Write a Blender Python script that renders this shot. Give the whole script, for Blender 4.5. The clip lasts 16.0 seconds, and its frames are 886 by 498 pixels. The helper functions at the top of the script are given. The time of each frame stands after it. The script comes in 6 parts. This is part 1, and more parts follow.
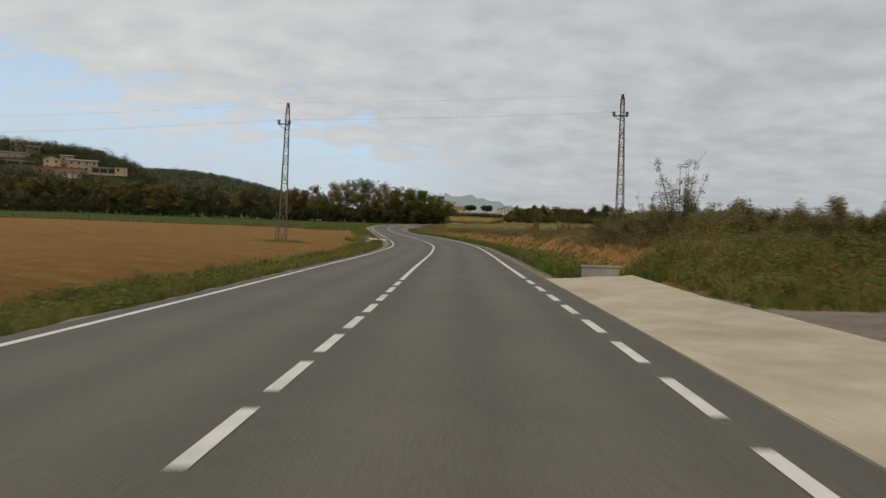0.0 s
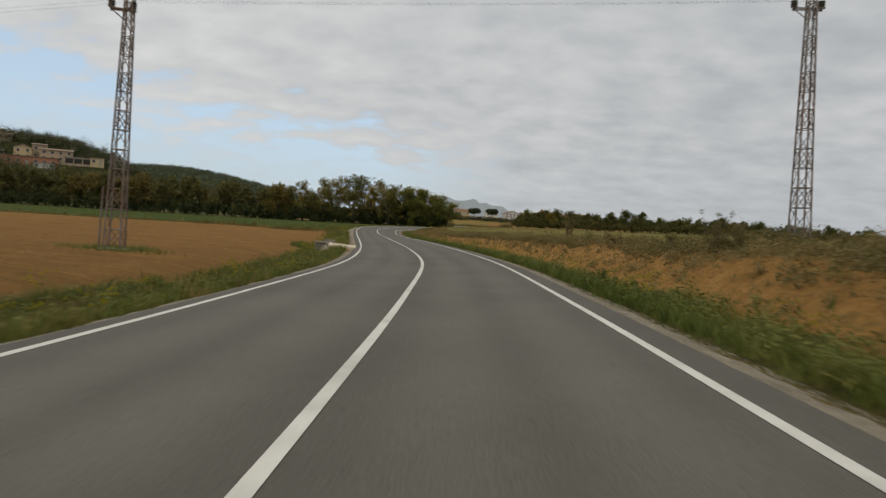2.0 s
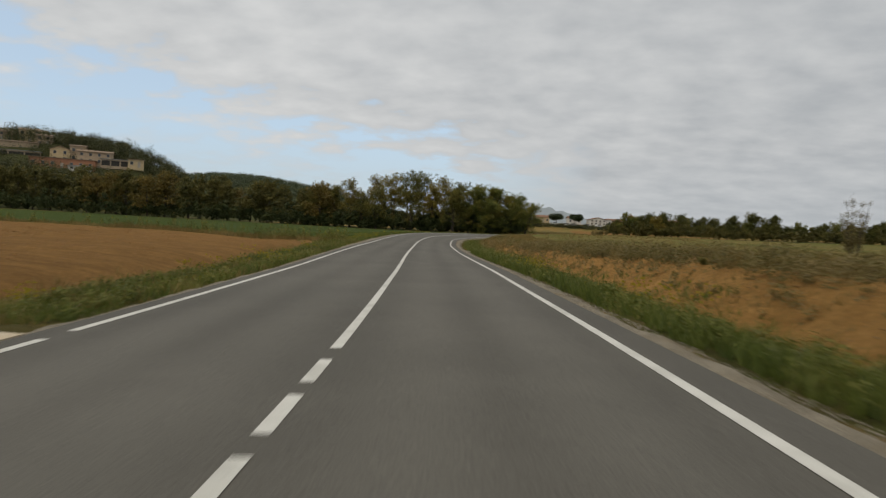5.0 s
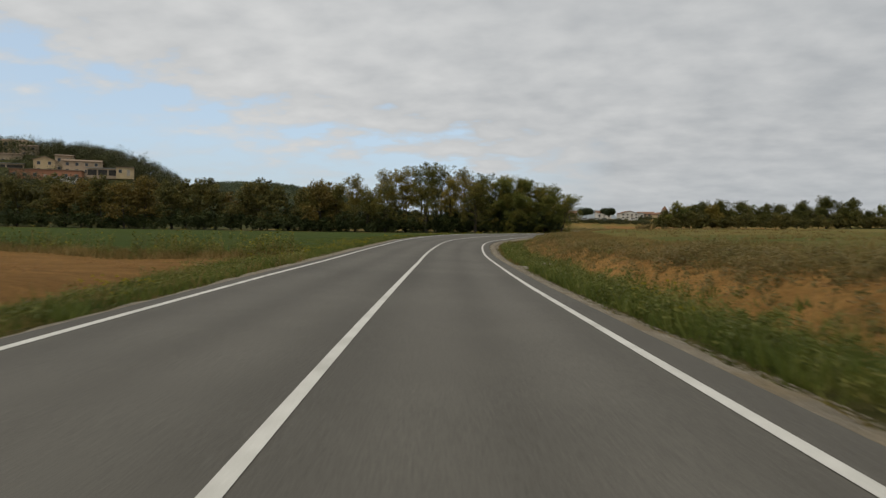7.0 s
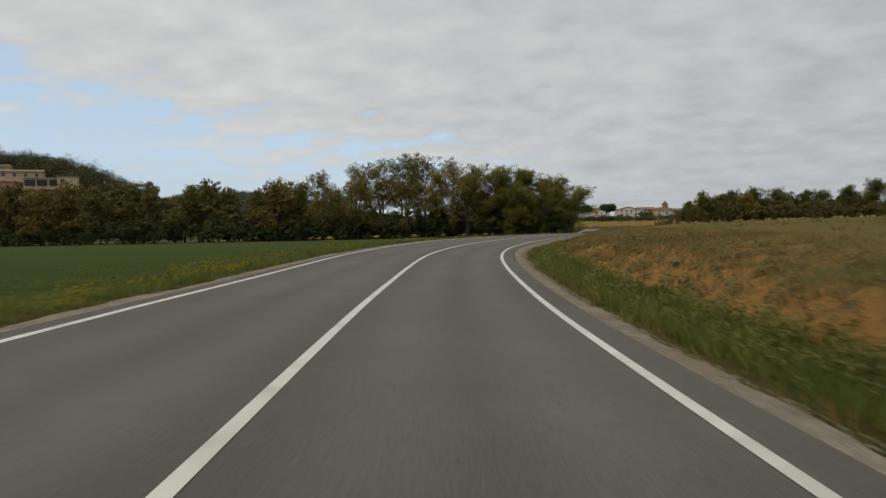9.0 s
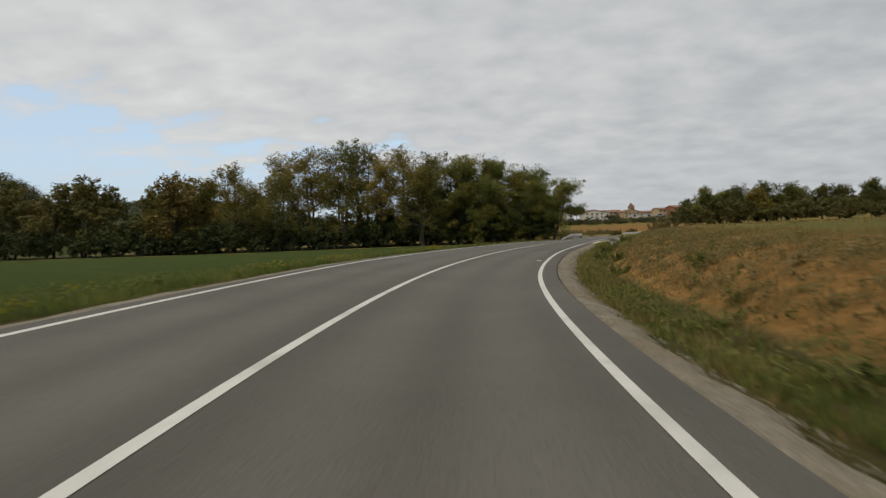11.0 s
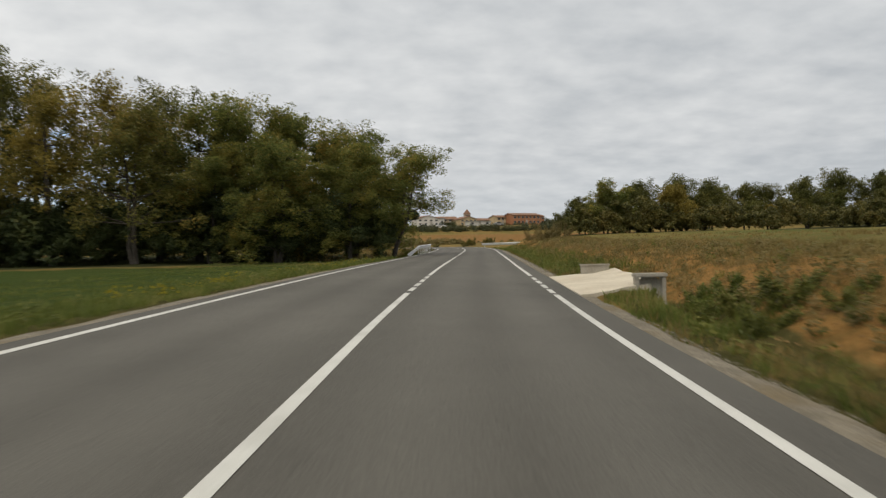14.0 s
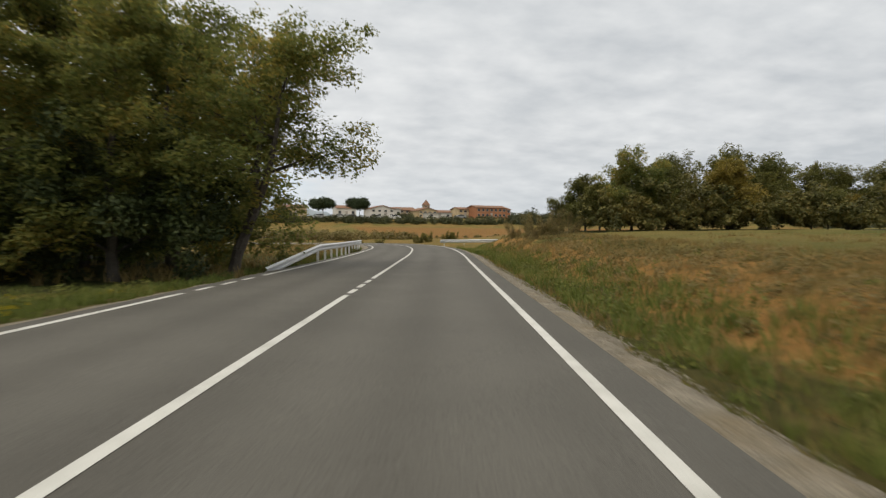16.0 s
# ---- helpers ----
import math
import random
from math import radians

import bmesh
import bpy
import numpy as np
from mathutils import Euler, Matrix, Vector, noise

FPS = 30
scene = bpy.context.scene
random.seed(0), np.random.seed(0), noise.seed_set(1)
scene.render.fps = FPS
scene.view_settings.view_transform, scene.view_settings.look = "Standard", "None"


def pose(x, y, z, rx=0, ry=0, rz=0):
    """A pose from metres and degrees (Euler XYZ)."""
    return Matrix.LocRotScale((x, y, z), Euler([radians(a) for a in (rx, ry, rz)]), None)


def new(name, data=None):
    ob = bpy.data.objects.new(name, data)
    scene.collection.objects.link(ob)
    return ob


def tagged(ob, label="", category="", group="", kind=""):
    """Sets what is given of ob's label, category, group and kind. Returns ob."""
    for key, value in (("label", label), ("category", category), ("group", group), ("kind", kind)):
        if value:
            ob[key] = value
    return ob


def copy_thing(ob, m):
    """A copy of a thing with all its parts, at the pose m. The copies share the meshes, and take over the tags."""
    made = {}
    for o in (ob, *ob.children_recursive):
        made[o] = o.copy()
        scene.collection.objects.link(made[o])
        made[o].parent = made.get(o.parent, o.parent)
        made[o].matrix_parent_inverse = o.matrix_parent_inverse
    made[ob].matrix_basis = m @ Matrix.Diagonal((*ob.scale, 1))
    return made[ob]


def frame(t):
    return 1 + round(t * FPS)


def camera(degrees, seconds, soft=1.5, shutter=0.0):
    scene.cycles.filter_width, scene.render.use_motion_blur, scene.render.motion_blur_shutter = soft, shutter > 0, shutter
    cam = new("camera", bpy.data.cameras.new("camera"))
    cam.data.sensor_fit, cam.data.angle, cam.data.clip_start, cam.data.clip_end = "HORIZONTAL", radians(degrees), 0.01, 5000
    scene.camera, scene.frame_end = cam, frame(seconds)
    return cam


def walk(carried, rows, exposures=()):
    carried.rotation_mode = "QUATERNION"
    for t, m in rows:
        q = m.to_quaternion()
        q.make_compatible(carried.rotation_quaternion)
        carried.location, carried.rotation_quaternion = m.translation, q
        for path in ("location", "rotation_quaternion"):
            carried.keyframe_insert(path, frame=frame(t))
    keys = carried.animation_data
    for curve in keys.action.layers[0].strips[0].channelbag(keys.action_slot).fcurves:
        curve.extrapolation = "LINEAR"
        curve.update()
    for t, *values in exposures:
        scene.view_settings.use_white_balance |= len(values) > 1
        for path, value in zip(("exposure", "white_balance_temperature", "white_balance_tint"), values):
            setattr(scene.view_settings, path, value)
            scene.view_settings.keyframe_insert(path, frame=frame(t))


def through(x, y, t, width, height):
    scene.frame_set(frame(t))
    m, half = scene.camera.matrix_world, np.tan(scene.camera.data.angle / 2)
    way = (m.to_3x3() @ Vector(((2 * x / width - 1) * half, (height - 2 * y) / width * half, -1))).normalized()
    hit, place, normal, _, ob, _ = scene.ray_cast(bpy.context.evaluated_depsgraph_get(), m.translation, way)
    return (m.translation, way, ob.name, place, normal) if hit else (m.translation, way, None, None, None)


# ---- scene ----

cam = camera(64.8, 16.0, soft=1.3, shutter=0.34)
# seconds, place in metres, yaw, pitch, roll
PATH = [
    (0.0, 0.01, -0.15, 1.162, -0.35, -1.91, -1.88),
    (0.5, 0.08, 6.18, 1.109, -0.37, -1.78, -2.58),
    (1.0, 0.15, 12.85, 1.058, -0.13, -1.63, -2.93),
    (1.5, 0.20, 18.83, 1.015, -0.01, -1.62, -3.12),
    (2.0, 0.28, 25.44, 0.962, -0.17, -1.59, -3.17),
    (2.5, 0.38, 31.70, 0.927, -0.15, -1.58, -3.24),
    (3.0, 0.45, 39.34, 0.888, 0.22, -1.46, -3.29),
    (3.5, 0.43, 46.58, 0.848, 0.80, -1.46, -3.36),
    (4.0, 0.33, 53.95, 0.830, 1.95, -1.32, -3.28),
    (4.5, 0.01, 61.14, 0.824, 3.79, -1.27, -3.20),
    (5.0, -0.48, 68.21, 0.837, 5.97, -1.21, -3.05),
    (5.6, -1.29, 76.43, 0.863, 7.44, -1.22, -2.76),
    (6.2, -2.26, 84.08, 0.876, 7.89, -1.20, -1.98),
    (6.8, -3.33, 91.51, 0.889, 7.62, -1.16, -1.05),
    (7.5, -4.50, 100.43, 0.921, 7.44, -1.09, -0.18),
    (8.0, -5.31, 106.92, 0.942, 7.25, -1.01, 0.26),
    (8.5, -6.07, 113.47, 0.965, 6.97, -0.92, 0.69),
    (9.0, -6.78, 120.09, 1.012, 6.52, -0.80, 1.27),
    (9.6, -7.62, 128.08, 1.083, 5.80, -0.78, 1.79),
    (10.2, -8.35, 136.21, 1.225, 4.93, -0.57, 2.05),
    (10.8, -8.82, 144.55, 1.390, 3.55, -0.39, 2.08),
    (11.5, -8.84, 154.58, 1.547, 0.84, -0.38, 1.95),
    (12.0, -8.72, 161.83, 1.643, -1.11, -0.46, 1.82),
    (12.5, -8.29, 169.08, 1.774, -3.38, -0.22, 1.91),
    (13.0, -7.56, 176.35, 1.910, -5.75, -0.15, 1.88),
    (13.5, -6.54, 183.65, 2.022, -8.31, -0.12, 1.63),
    (14.0, -5.14, 191.01, 2.139, -11.33, -0.20, 1.21),
    (14.5, -3.47, 198.10, 2.246, -13.81, -0.35, 0.83),
    (15.0, -1.51, 205.27, 2.348, -14.76, -0.53, 0.58),
    (15.5, 0.39, 212.24, 2.427, -15.02, -0.65, 0.18),
    (16.0, 2.32, 219.16, 2.520, -14.60, -0.78, -0.13),
]
walk(cam, [(t, pose(x, y, z, 90 + pitch, roll, yaw)) for t, x, y, z, yaw, pitch, roll in PATH],
     exposures=[(0.0, -0.02), (5.0, -0.04), (9.0, -0.04), (12.0, 0.10), (14.5, 0.31), (16.0, 0.43)])

# ---- sky and sun ----
SUN_EL, SUN_AZ = radians(56), radians(215)
world = bpy.data.worlds.new("overcast_sky")
scene.world = world
world.use_nodes = True
wt = world.node_tree
wt.nodes.clear()


def wnode(kind, **values):
    n = wt.nodes.new(kind)
    for k, v in values.items():
        n.inputs[k].default_value = v
    return n


def wmath(op, a, b=0.0, clamp=False):
    n = wt.nodes.new("ShaderNodeMath")
    n.operation, n.use_clamp = op, clamp
    for i, v in enumerate((a, b)):
        if isinstance(v, (int, float)):
            n.inputs[i].default_value = v
        else:
            wt.links.new(v, n.inputs[i])
    return n.outputs[0]


def wmix(f, a, b):
    n = wt.nodes.new("ShaderNodeMix")
    n.data_type = "RGBA"
    for i, v in ((0, f), (6, a), (7, b)):
        if isinstance(v, tuple):
            n.inputs[i].default_value = v
        elif isinstance(v, (int, float)):
            n.inputs[i].default_value = v
        else:
            wt.links.new(v, n.inputs[i])
    return n.outputs[2]


sky = wt.nodes.new("ShaderNodeTexSky")
sky.sky_type, sky.sun_disc = "NISHITA", False
sky.sun_elevation, sky.sun_rotation = SUN_EL, SUN_AZ
coord = wt.nodes.new("ShaderNodeTexCoord")
split = wt.nodes.new("ShaderNodeSeparateXYZ")
wt.links.new(coord.outputs["Generated"], split.inputs[0])
dx, dy, dz = split.outputs
up = wmath("MAXIMUM", dz, 0.0)
den = wmath("ADD", up, 0.22)
flat = wt.nodes.new("ShaderNodeCombineXYZ")
wt.links.new(wmath("DIVIDE", dx, den), flat.inputs[0])
wt.links.new(wmath("DIVIDE", dy, den), flat.inputs[1])
stretch = wt.nodes.new("ShaderNodeMapping")
stretch.inputs["Rotation"].default_value = (0, 0, 0.12)
stretch.inputs["Scale"].default_value = (1.25, 1.35, 1.0)
wt.links.new(flat.outputs[0], stretch.inputs[0])
big = wnode("ShaderNodeTexNoise", Scale=1.0, Detail=6.0, Roughness=0.55, Distortion=0.3)
fine = wnode("ShaderNodeTexNoise", Scale=4.6, Detail=6.0, Roughness=0.5, Distortion=0.0)
for n in (big, fine):
    wt.links.new(stretch.outputs[0], n.inputs["Vector"])
texture = wmath("ADD", wmath("MULTIPLY", big.outputs[0], 0.45), wmath("MULTIPLY", fine.outputs[0], 0.55))
tone = wmath("MULTIPLY", wmath("SUBTRACT", wmath("SUBTRACT", texture, wmath("MULTIPLY", dx, 0.20)), 0.262), 2.05, True)
cloud = wmix(tone, (0.415, 0.436, 0.455, 1), (0.69, 0.695, 0.69, 1))
# a clear gap low over the hill, its upper edge climbing to the west, thin veils across it
edge_z = wmath("ADD", 0.128, wmath("MULTIPLY", wmath("MAXIMUM", wmath("SUBTRACT", wmath("MULTIPLY", dx, -1.0), 0.06), 0.0), 0.19))
below = wmath("MULTIPLY", wmath("SUBTRACT", wmath("ADD", edge_z, wmath("MULTIPLY", wmath("SUBTRACT", 0.5, texture), 0.42)), dz), 22.0, True)
west = wmath("MULTIPLY", wmath("SUBTRACT", 0.11, dx), 5.0, True)
veil = wmath("SUBTRACT", 1.0, wmath("MULTIPLY", wmath("SUBTRACT", texture, 0.47), 3.2, True))
gap = wmath("MULTIPLY", wmath("MULTIPLY", west, below), veil)
blue_sky = wt.nodes.new("ShaderNodeMix")
blue_sky.data_type, blue_sky.blend_type = "RGBA", "ADD"
blue_sky.inputs[0].default_value = 1.0
wt.links.new(wmix(0.95, sky.outputs[0], (0.0, 0.0, 0.0, 1)), blue_sky.inputs[6])
blue_sky.inputs[7].default_value = (0.37, 0.455, 0.54, 1)
haze = wmath("MULTIPLY", wmath("SUBTRACT", 0.13, dz), 5.0, True)
air = wmix(wmath("MULTIPLY", haze, 0.8), wmix(gap, cloud, blue_sky.outputs[2]), (0.43, 0.465, 0.495, 1))
# an overcast sky is brightest overhead, and there a little warmer
overhead = wmath("MULTIPLY", wmath("SUBTRACT", dz, 0.36), 1.6, True)
air = wmix(wmath("MULTIPLY", overhead, 0.8), air, (0.66, 0.605, 0.50, 1))
zenith = wmath("ADD", 1.0, wmath("MULTIPLY", overhead, 0.55))
back = wnode("ShaderNodeBackground", Strength=1.0)
wt.links.new(zenith, back.inputs[1])
wt.links.new(air, back.inputs[0])
wt.links.new(back.outputs[0], wt.nodes.new("ShaderNodeOutputWorld").inputs[0])

sun = new("sun", bpy.data.lights.new("sun", "SUN"))
sun.data.energy, sun.data.angle, sun.data.color = 0.75, radians(20), (1.0, 0.90, 0.74)
sun.matrix_world = pose(0, 0, 60, 90 - math.degrees(SUN_EL), 0, 180 - math.degrees(SUN_AZ))


# ---- materials ----
def surface(name, low_c, high_c, scale=2.0, fine=40.0, rough=0.9, bump=0.3, depth=0.02, metal=0.0, speck=0.35, spec=0.3, stain=None, per=""):
    """A material with broad tone changes, a fine grain and relief; sizes per metre. per: 'part' or 'piece' varies whole objects or islands."""
    m = bpy.data.materials.new(name)
    m.use_nodes = True
    nt = m.node_tree
    bsdf = nt.nodes["Principled BSDF"]
    geo = nt.nodes.new("ShaderNodeNewGeometry")

    def noise_of(s, detail=5.0, r=0.6):
        n = nt.nodes.new("ShaderNodeTexNoise")
        n.inputs["Scale"].default_value, n.inputs["Detail"].default_value, n.inputs["Roughness"].default_value = s, detail, r
        nt.links.new(geo.outputs["Position"], n.inputs["Vector"])
        return n.outputs[0]

    def mixed(f, a, b, blend="MIX"):
        n = nt.nodes.new("ShaderNodeMix")
        n.data_type, n.blend_type = "RGBA", blend
        for i, v in ((0, f), (6, a), (7, b)):
            if isinstance(v, (tuple, float, int)):
                n.inputs[i].default_value = v
            else:
                nt.links.new(v, n.inputs[i])
        return n.outputs[2]

    def ramp(v, a, b):
        n = nt.nodes.new("ShaderNodeMapRange")
        n.inputs[1].default_value, n.inputs[2].default_value = a, b
        nt.links.new(v, n.inputs[0])
        return n.outputs[0]

    broad, grain = noise_of(scale), noise_of(fine, 3.0)
    f = ramp(broad, 0.3, 0.7)
    if per == "piece":
        f = ramp(geo.outputs["Random Per Island"], 0.0, 1.0)
    elif per == "part":
        info = nt.nodes.new("ShaderNodeObjectInfo")
        f = info.outputs["Random"]
    col = mixed(f, (*low_c, 1), (*high_c, 1))
    if stain:
        col = mixed(ramp(noise_of(scale * 0.37, 6.0), 0.5, 0.72), col, (*stain, 1))
    g = nt.nodes.new("ShaderNodeMapRange")
    g.inputs[1].default_value, g.inputs[2].default_value = 0.25, 0.75
    g.inputs[3].default_value, g.inputs[4].default_value = 1 - speck, 1 + speck
    nt.links.new(grain, g.inputs[0])
    col = mixed(1.0, col, g.outputs[0], "MULTIPLY")
    nt.links.new(col, bsdf.inputs["Base Color"])
    bsdf.inputs["Roughness"].default_value, bsdf.inputs["Metallic"].default_value = rough, metal
    bsdf.inputs["Specular IOR Level"].default_value = spec
    if bump:
        b = nt.nodes.new("ShaderNodeBump")
        b.inputs["Strength"].default_value, b.inputs["Distance"].default_value = bump, depth
        nt.links.new(grain, b.inputs["Height"])
        nt.links.new(b.outputs[0], bsdf.inputs["Normal"])
    return m


def leafy(name, colours, through=0.35, rough=0.6):
    """Leaves or blades: each island takes its own tone from the colours; light passes through a little."""
    m = bpy.data.materials.new(name)
    m.use_nodes = True
    nt = m.node_tree
    bsdf = nt.nodes["Principled BSDF"]
    geo = nt.nodes.new("ShaderNodeNewGeometry")
    r = nt.nodes.new("ShaderNodeValToRGB")
    els = r.color_ramp.elements
    while len(els) < len(colours):
        els.new(0.5)
    for i, c in enumerate(colours):
        els[i].position, els[i].color = i / max(1, len(colours) - 1), (*c, 1)
    nz = nt.nodes.new("ShaderNodeTexNoise")
    nz.inputs["Scale"].default_value, nz.inputs["Detail"].default_value = 0.35, 3.0
    nt.links.new(geo.outputs["Position"], nz.inputs["Vector"])
    mx = nt.nodes.new("ShaderNodeMath")
    mx.operation = "MULTIPLY_ADD"
    mx.inputs[1].default_value, mx.inputs[2].default_value = 0.55, -0.04
    nt.links.new(geo.outputs["Random Per Island"], mx.inputs[0])
    ad = nt.nodes.new("ShaderNodeMath")
    ad.operation = "MULTIPLY_ADD"
    ad.inputs[1].default_value = 1.3
    nt.links.new(nz.outputs[0], ad.inputs[0])
    nt.links.new(mx.outputs[0], ad.inputs[2])
    sb = nt.nodes.new("ShaderNodeMath")
    sb.operation, sb.use_clamp = "SUBTRACT", True
    sb.inputs[1].default_value = 0.38
    nt.links.new(ad.outputs[0], sb.inputs[0])
    nt.links.new(sb.outputs[0], r.inputs[0])
    nt.links.new(r.outputs[0], bsdf.inputs["Base Color"])
    bsdf.inputs["Roughness"].default_value = rough
    bsdf.inputs["Specular IOR Level"].default_value = 0.25
    tr = nt.nodes.new("ShaderNodeBsdfTranslucent")
    nt.links.new(r.outputs[0], tr.inputs[0])
    mix = nt.nodes.new("ShaderNodeMixShader")
    mix.inputs[0].default_value = through
    nt.links.new(bsdf.outputs[0], mix.inputs[1])
    nt.links.new(tr.outputs[0], mix.inputs[2])
    nt.links.new(mix.outputs[0], nt.nodes["Material Output"].inputs[0])
    return m


ASPHALT = surface("asphalt", (0.0965, 0.0915, 0.080), (0.117, 0.111, 0.097), 0.45, 55, 0.85, 0.4, 0.006, speck=0.46, stain=(0.0905, 0.086, 0.075))
_nt = ASPHALT.node_tree
_b = _nt.nodes["Principled BSDF"]
_src = _b.inputs["Base Color"].links[0].from_socket
_va = _nt.nodes.new("ShaderNodeVertexColor")
_va.layer_name = "wear"
_geo = _nt.nodes.new("ShaderNodeNewGeometry")
_pn = _nt.nodes.new("ShaderNodeTexNoise")
_pn.inputs["Scale"].default_value, _pn.inputs["Detail"].default_value = 0.12, 4.0
_nt.links.new(_geo.outputs["Position"], _pn.inputs["Vector"])
_f = _nt.nodes.new("ShaderNodeMath")
_f.operation = "MULTIPLY"
_nt.links.new(_va.outputs[0], _f.inputs[0])
_nt.links.new(_pn.outputs[0], _f.inputs[1])
_m = _nt.nodes.new("ShaderNodeMix")
_m.data_type, _m.blend_type = "RGBA", "MULTIPLY"
_m.inputs[7].default_value = (0.62, 0.61, 0.60, 1)
_nt.links.new(_f.outputs[0], _m.inputs[0])
_nt.links.new(_src, _m.inputs[6])
_nt.links.new(_m.outputs[2], _b.inputs["Base Color"])
PAINT = surface("road_paint", (0.50, 0.50, 0.47), (0.60, 0.60, 0.57), 3.0, 60, 0.7, 0.2, 0.003, speck=0.12, stain=(0.40, 0.40, 0.37))
GRAVEL = surface("gravel", (0.15, 0.130, 0.096), (0.28, 0.248, 0.192), 2.2, 30, 0.95, 1.0, 0.05, speck=0.6, stain=(0.19, 0.15, 0.09))
CONCRETE = surface("concrete_slab", (0.33, 0.285, 0.212), (0.45, 0.395, 0.305), 1.1, 30, 0.9, 0.4, 0.01, speck=0.18, stain=(0.29, 0.235, 0.16))
CONCRETE_NEW = surface("pale_new_concrete", (0.47, 0.415, 0.325), (0.60, 0.54, 0.435), 1.1, 30, 0.9, 0.4, 0.01, speck=0.16, stain=(0.42, 0.335, 0.225))
CAST = surface("cast_concrete", (0.28, 0.25, 0.20), (0.42, 0.385, 0.315), 1.5, 26, 0.9, 0.35, 0.008, speck=0.2, stain=(0.16, 0.155, 0.14))
# near-black of pipes and tyres; on barn bays it stands for inner shade
DARK = surface("dark_pipe_tyre_bay_shade", (0.03, 0.03, 0.028), (0.06, 0.055, 0.05), 2, 20, 0.95)
STEEL = surface("rusty_lattice_steel", (0.16, 0.13, 0.11), (0.24, 0.21, 0.19), 1.2, 30, 0.75, 0.2, 0.004, 0.25, stain=(0.17, 0.09, 0.055))
GALV = surface("galvanised_steel", (0.50, 0.51, 0.52), (0.62, 0.63, 0.64), 1.5, 40, 0.5, 0.1, 0.003, 0.3, speck=0.1)
BLACKISH = surface("dark_insulator", (0.02, 0.018, 0.016), (0.05, 0.04, 0.035), 6, 40, 0.4)
CABLE = surface("cable", (0.17, 0.17, 0.17), (0.22, 0.22, 0.22), 1, 10, 0.6)
BARK = surface("bark", (0.045, 0.038, 0.030), (0.095, 0.082, 0.066), 2.5, 22, 0.95, 0.9, 0.03, speck=0.4)
LITTER = surface("white_plastic", (0.55, 0.53, 0.48), (0.72, 0.70, 0.66), 8, 60, 0.6)
LEAF_GREEN = leafy("leaves_dark_green", [(0.046, 0.056, 0.016), (0.092, 0.099, 0.026), (0.150, 0.146, 0.037), (0.24, 0.195, 0.053)], 0.5)
LEAF_OLIVE = leafy("leaves_olive", [(0.060, 0.067, 0.019), (0.122, 0.124, 0.032), (0.20, 0.176, 0.045), (0.33, 0.225, 0.052)], 0.5)
LEAF_GROVE = leafy("leaves_grove", [(0.078, 0.102, 0.031), (0.142, 0.165, 0.046), (0.23, 0.225, 0.058), (0.44, 0.30, 0.065)], 0.65)
LEAF_AUTUMN = leafy("leaves_turning", [(0.095, 0.090, 0.024), (0.18, 0.150, 0.034), (0.28, 0.215, 0.044), (0.38, 0.28, 0.055)], 0.45)
LEAF_WEED = leafy("leaves_weeds", [(0.054, 0.066, 0.015), (0.105, 0.120, 0.025), (0.170, 0.175, 0.036), (0.26, 0.225, 0.065)])
LEAF_SCRUB = leafy("leaves_scrub", [(0.095, 0.090, 0.030), (0.16, 0.138, 0.048), (0.23, 0.180, 0.070), (0.29, 0.215, 0.095)], 0.45)
LEAF_FAR = leafy("leaves_hill_wood", [(0.030, 0.040, 0.016), (0.052, 0.062, 0.024), (0.085, 0.088, 0.032), (0.12, 0.105, 0.04)], 0.2)
# the far ridge's leaves, with distance haze put in as paler, bluer green
LEAF_RIDGE_HAZED = leafy("leaves_hazed_ridge", [(0.070, 0.094, 0.052), (0.086, 0.110, 0.062), (0.104, 0.125, 0.072)], 0.2)
LEAF_WOOD = leafy("leaves_stream_wood", [(0.052, 0.060, 0.020), (0.100, 0.100, 0.031), (0.165, 0.145, 0.041), (0.25, 0.19, 0.052)], 0.35)
LEAF_WOOD_GOLD = leafy("leaves_stream_wood_turning", [(0.074, 0.066, 0.020), (0.135, 0.108, 0.028), (0.21, 0.15, 0.037), (0.28, 0.19, 0.043)], 0.25)
# dark ivy green, with part of the canopy's shade put into it
LEAF_IVY_SHADE = leafy("leaves_ivy_shade", [(0.022, 0.034, 0.012), (0.040, 0.056, 0.018), (0.065, 0.080, 0.024), (0.11, 0.11, 0.03)], 0.2)
LEAF_PINE = leafy("needles", [(0.026, 0.040, 0.016), (0.042, 0.060, 0.022), (0.06, 0.078, 0.03)], 0.15)
GRASS_FRESH = leafy("grass_fresh", [(0.050, 0.073, 0.015), (0.096, 0.125, 0.024), (0.155, 0.178, 0.036), (0.26, 0.235, 0.075)])
GRASS_DRY = leafy("grass_dry", [(0.105, 0.088, 0.028), (0.185, 0.138, 0.046), (0.27, 0.19, 0.066), (0.34, 0.245, 0.10)])
FLOWER = leafy("yellow_flowers", [(0.30, 0.26, 0.03), (0.42, 0.34, 0.03)])


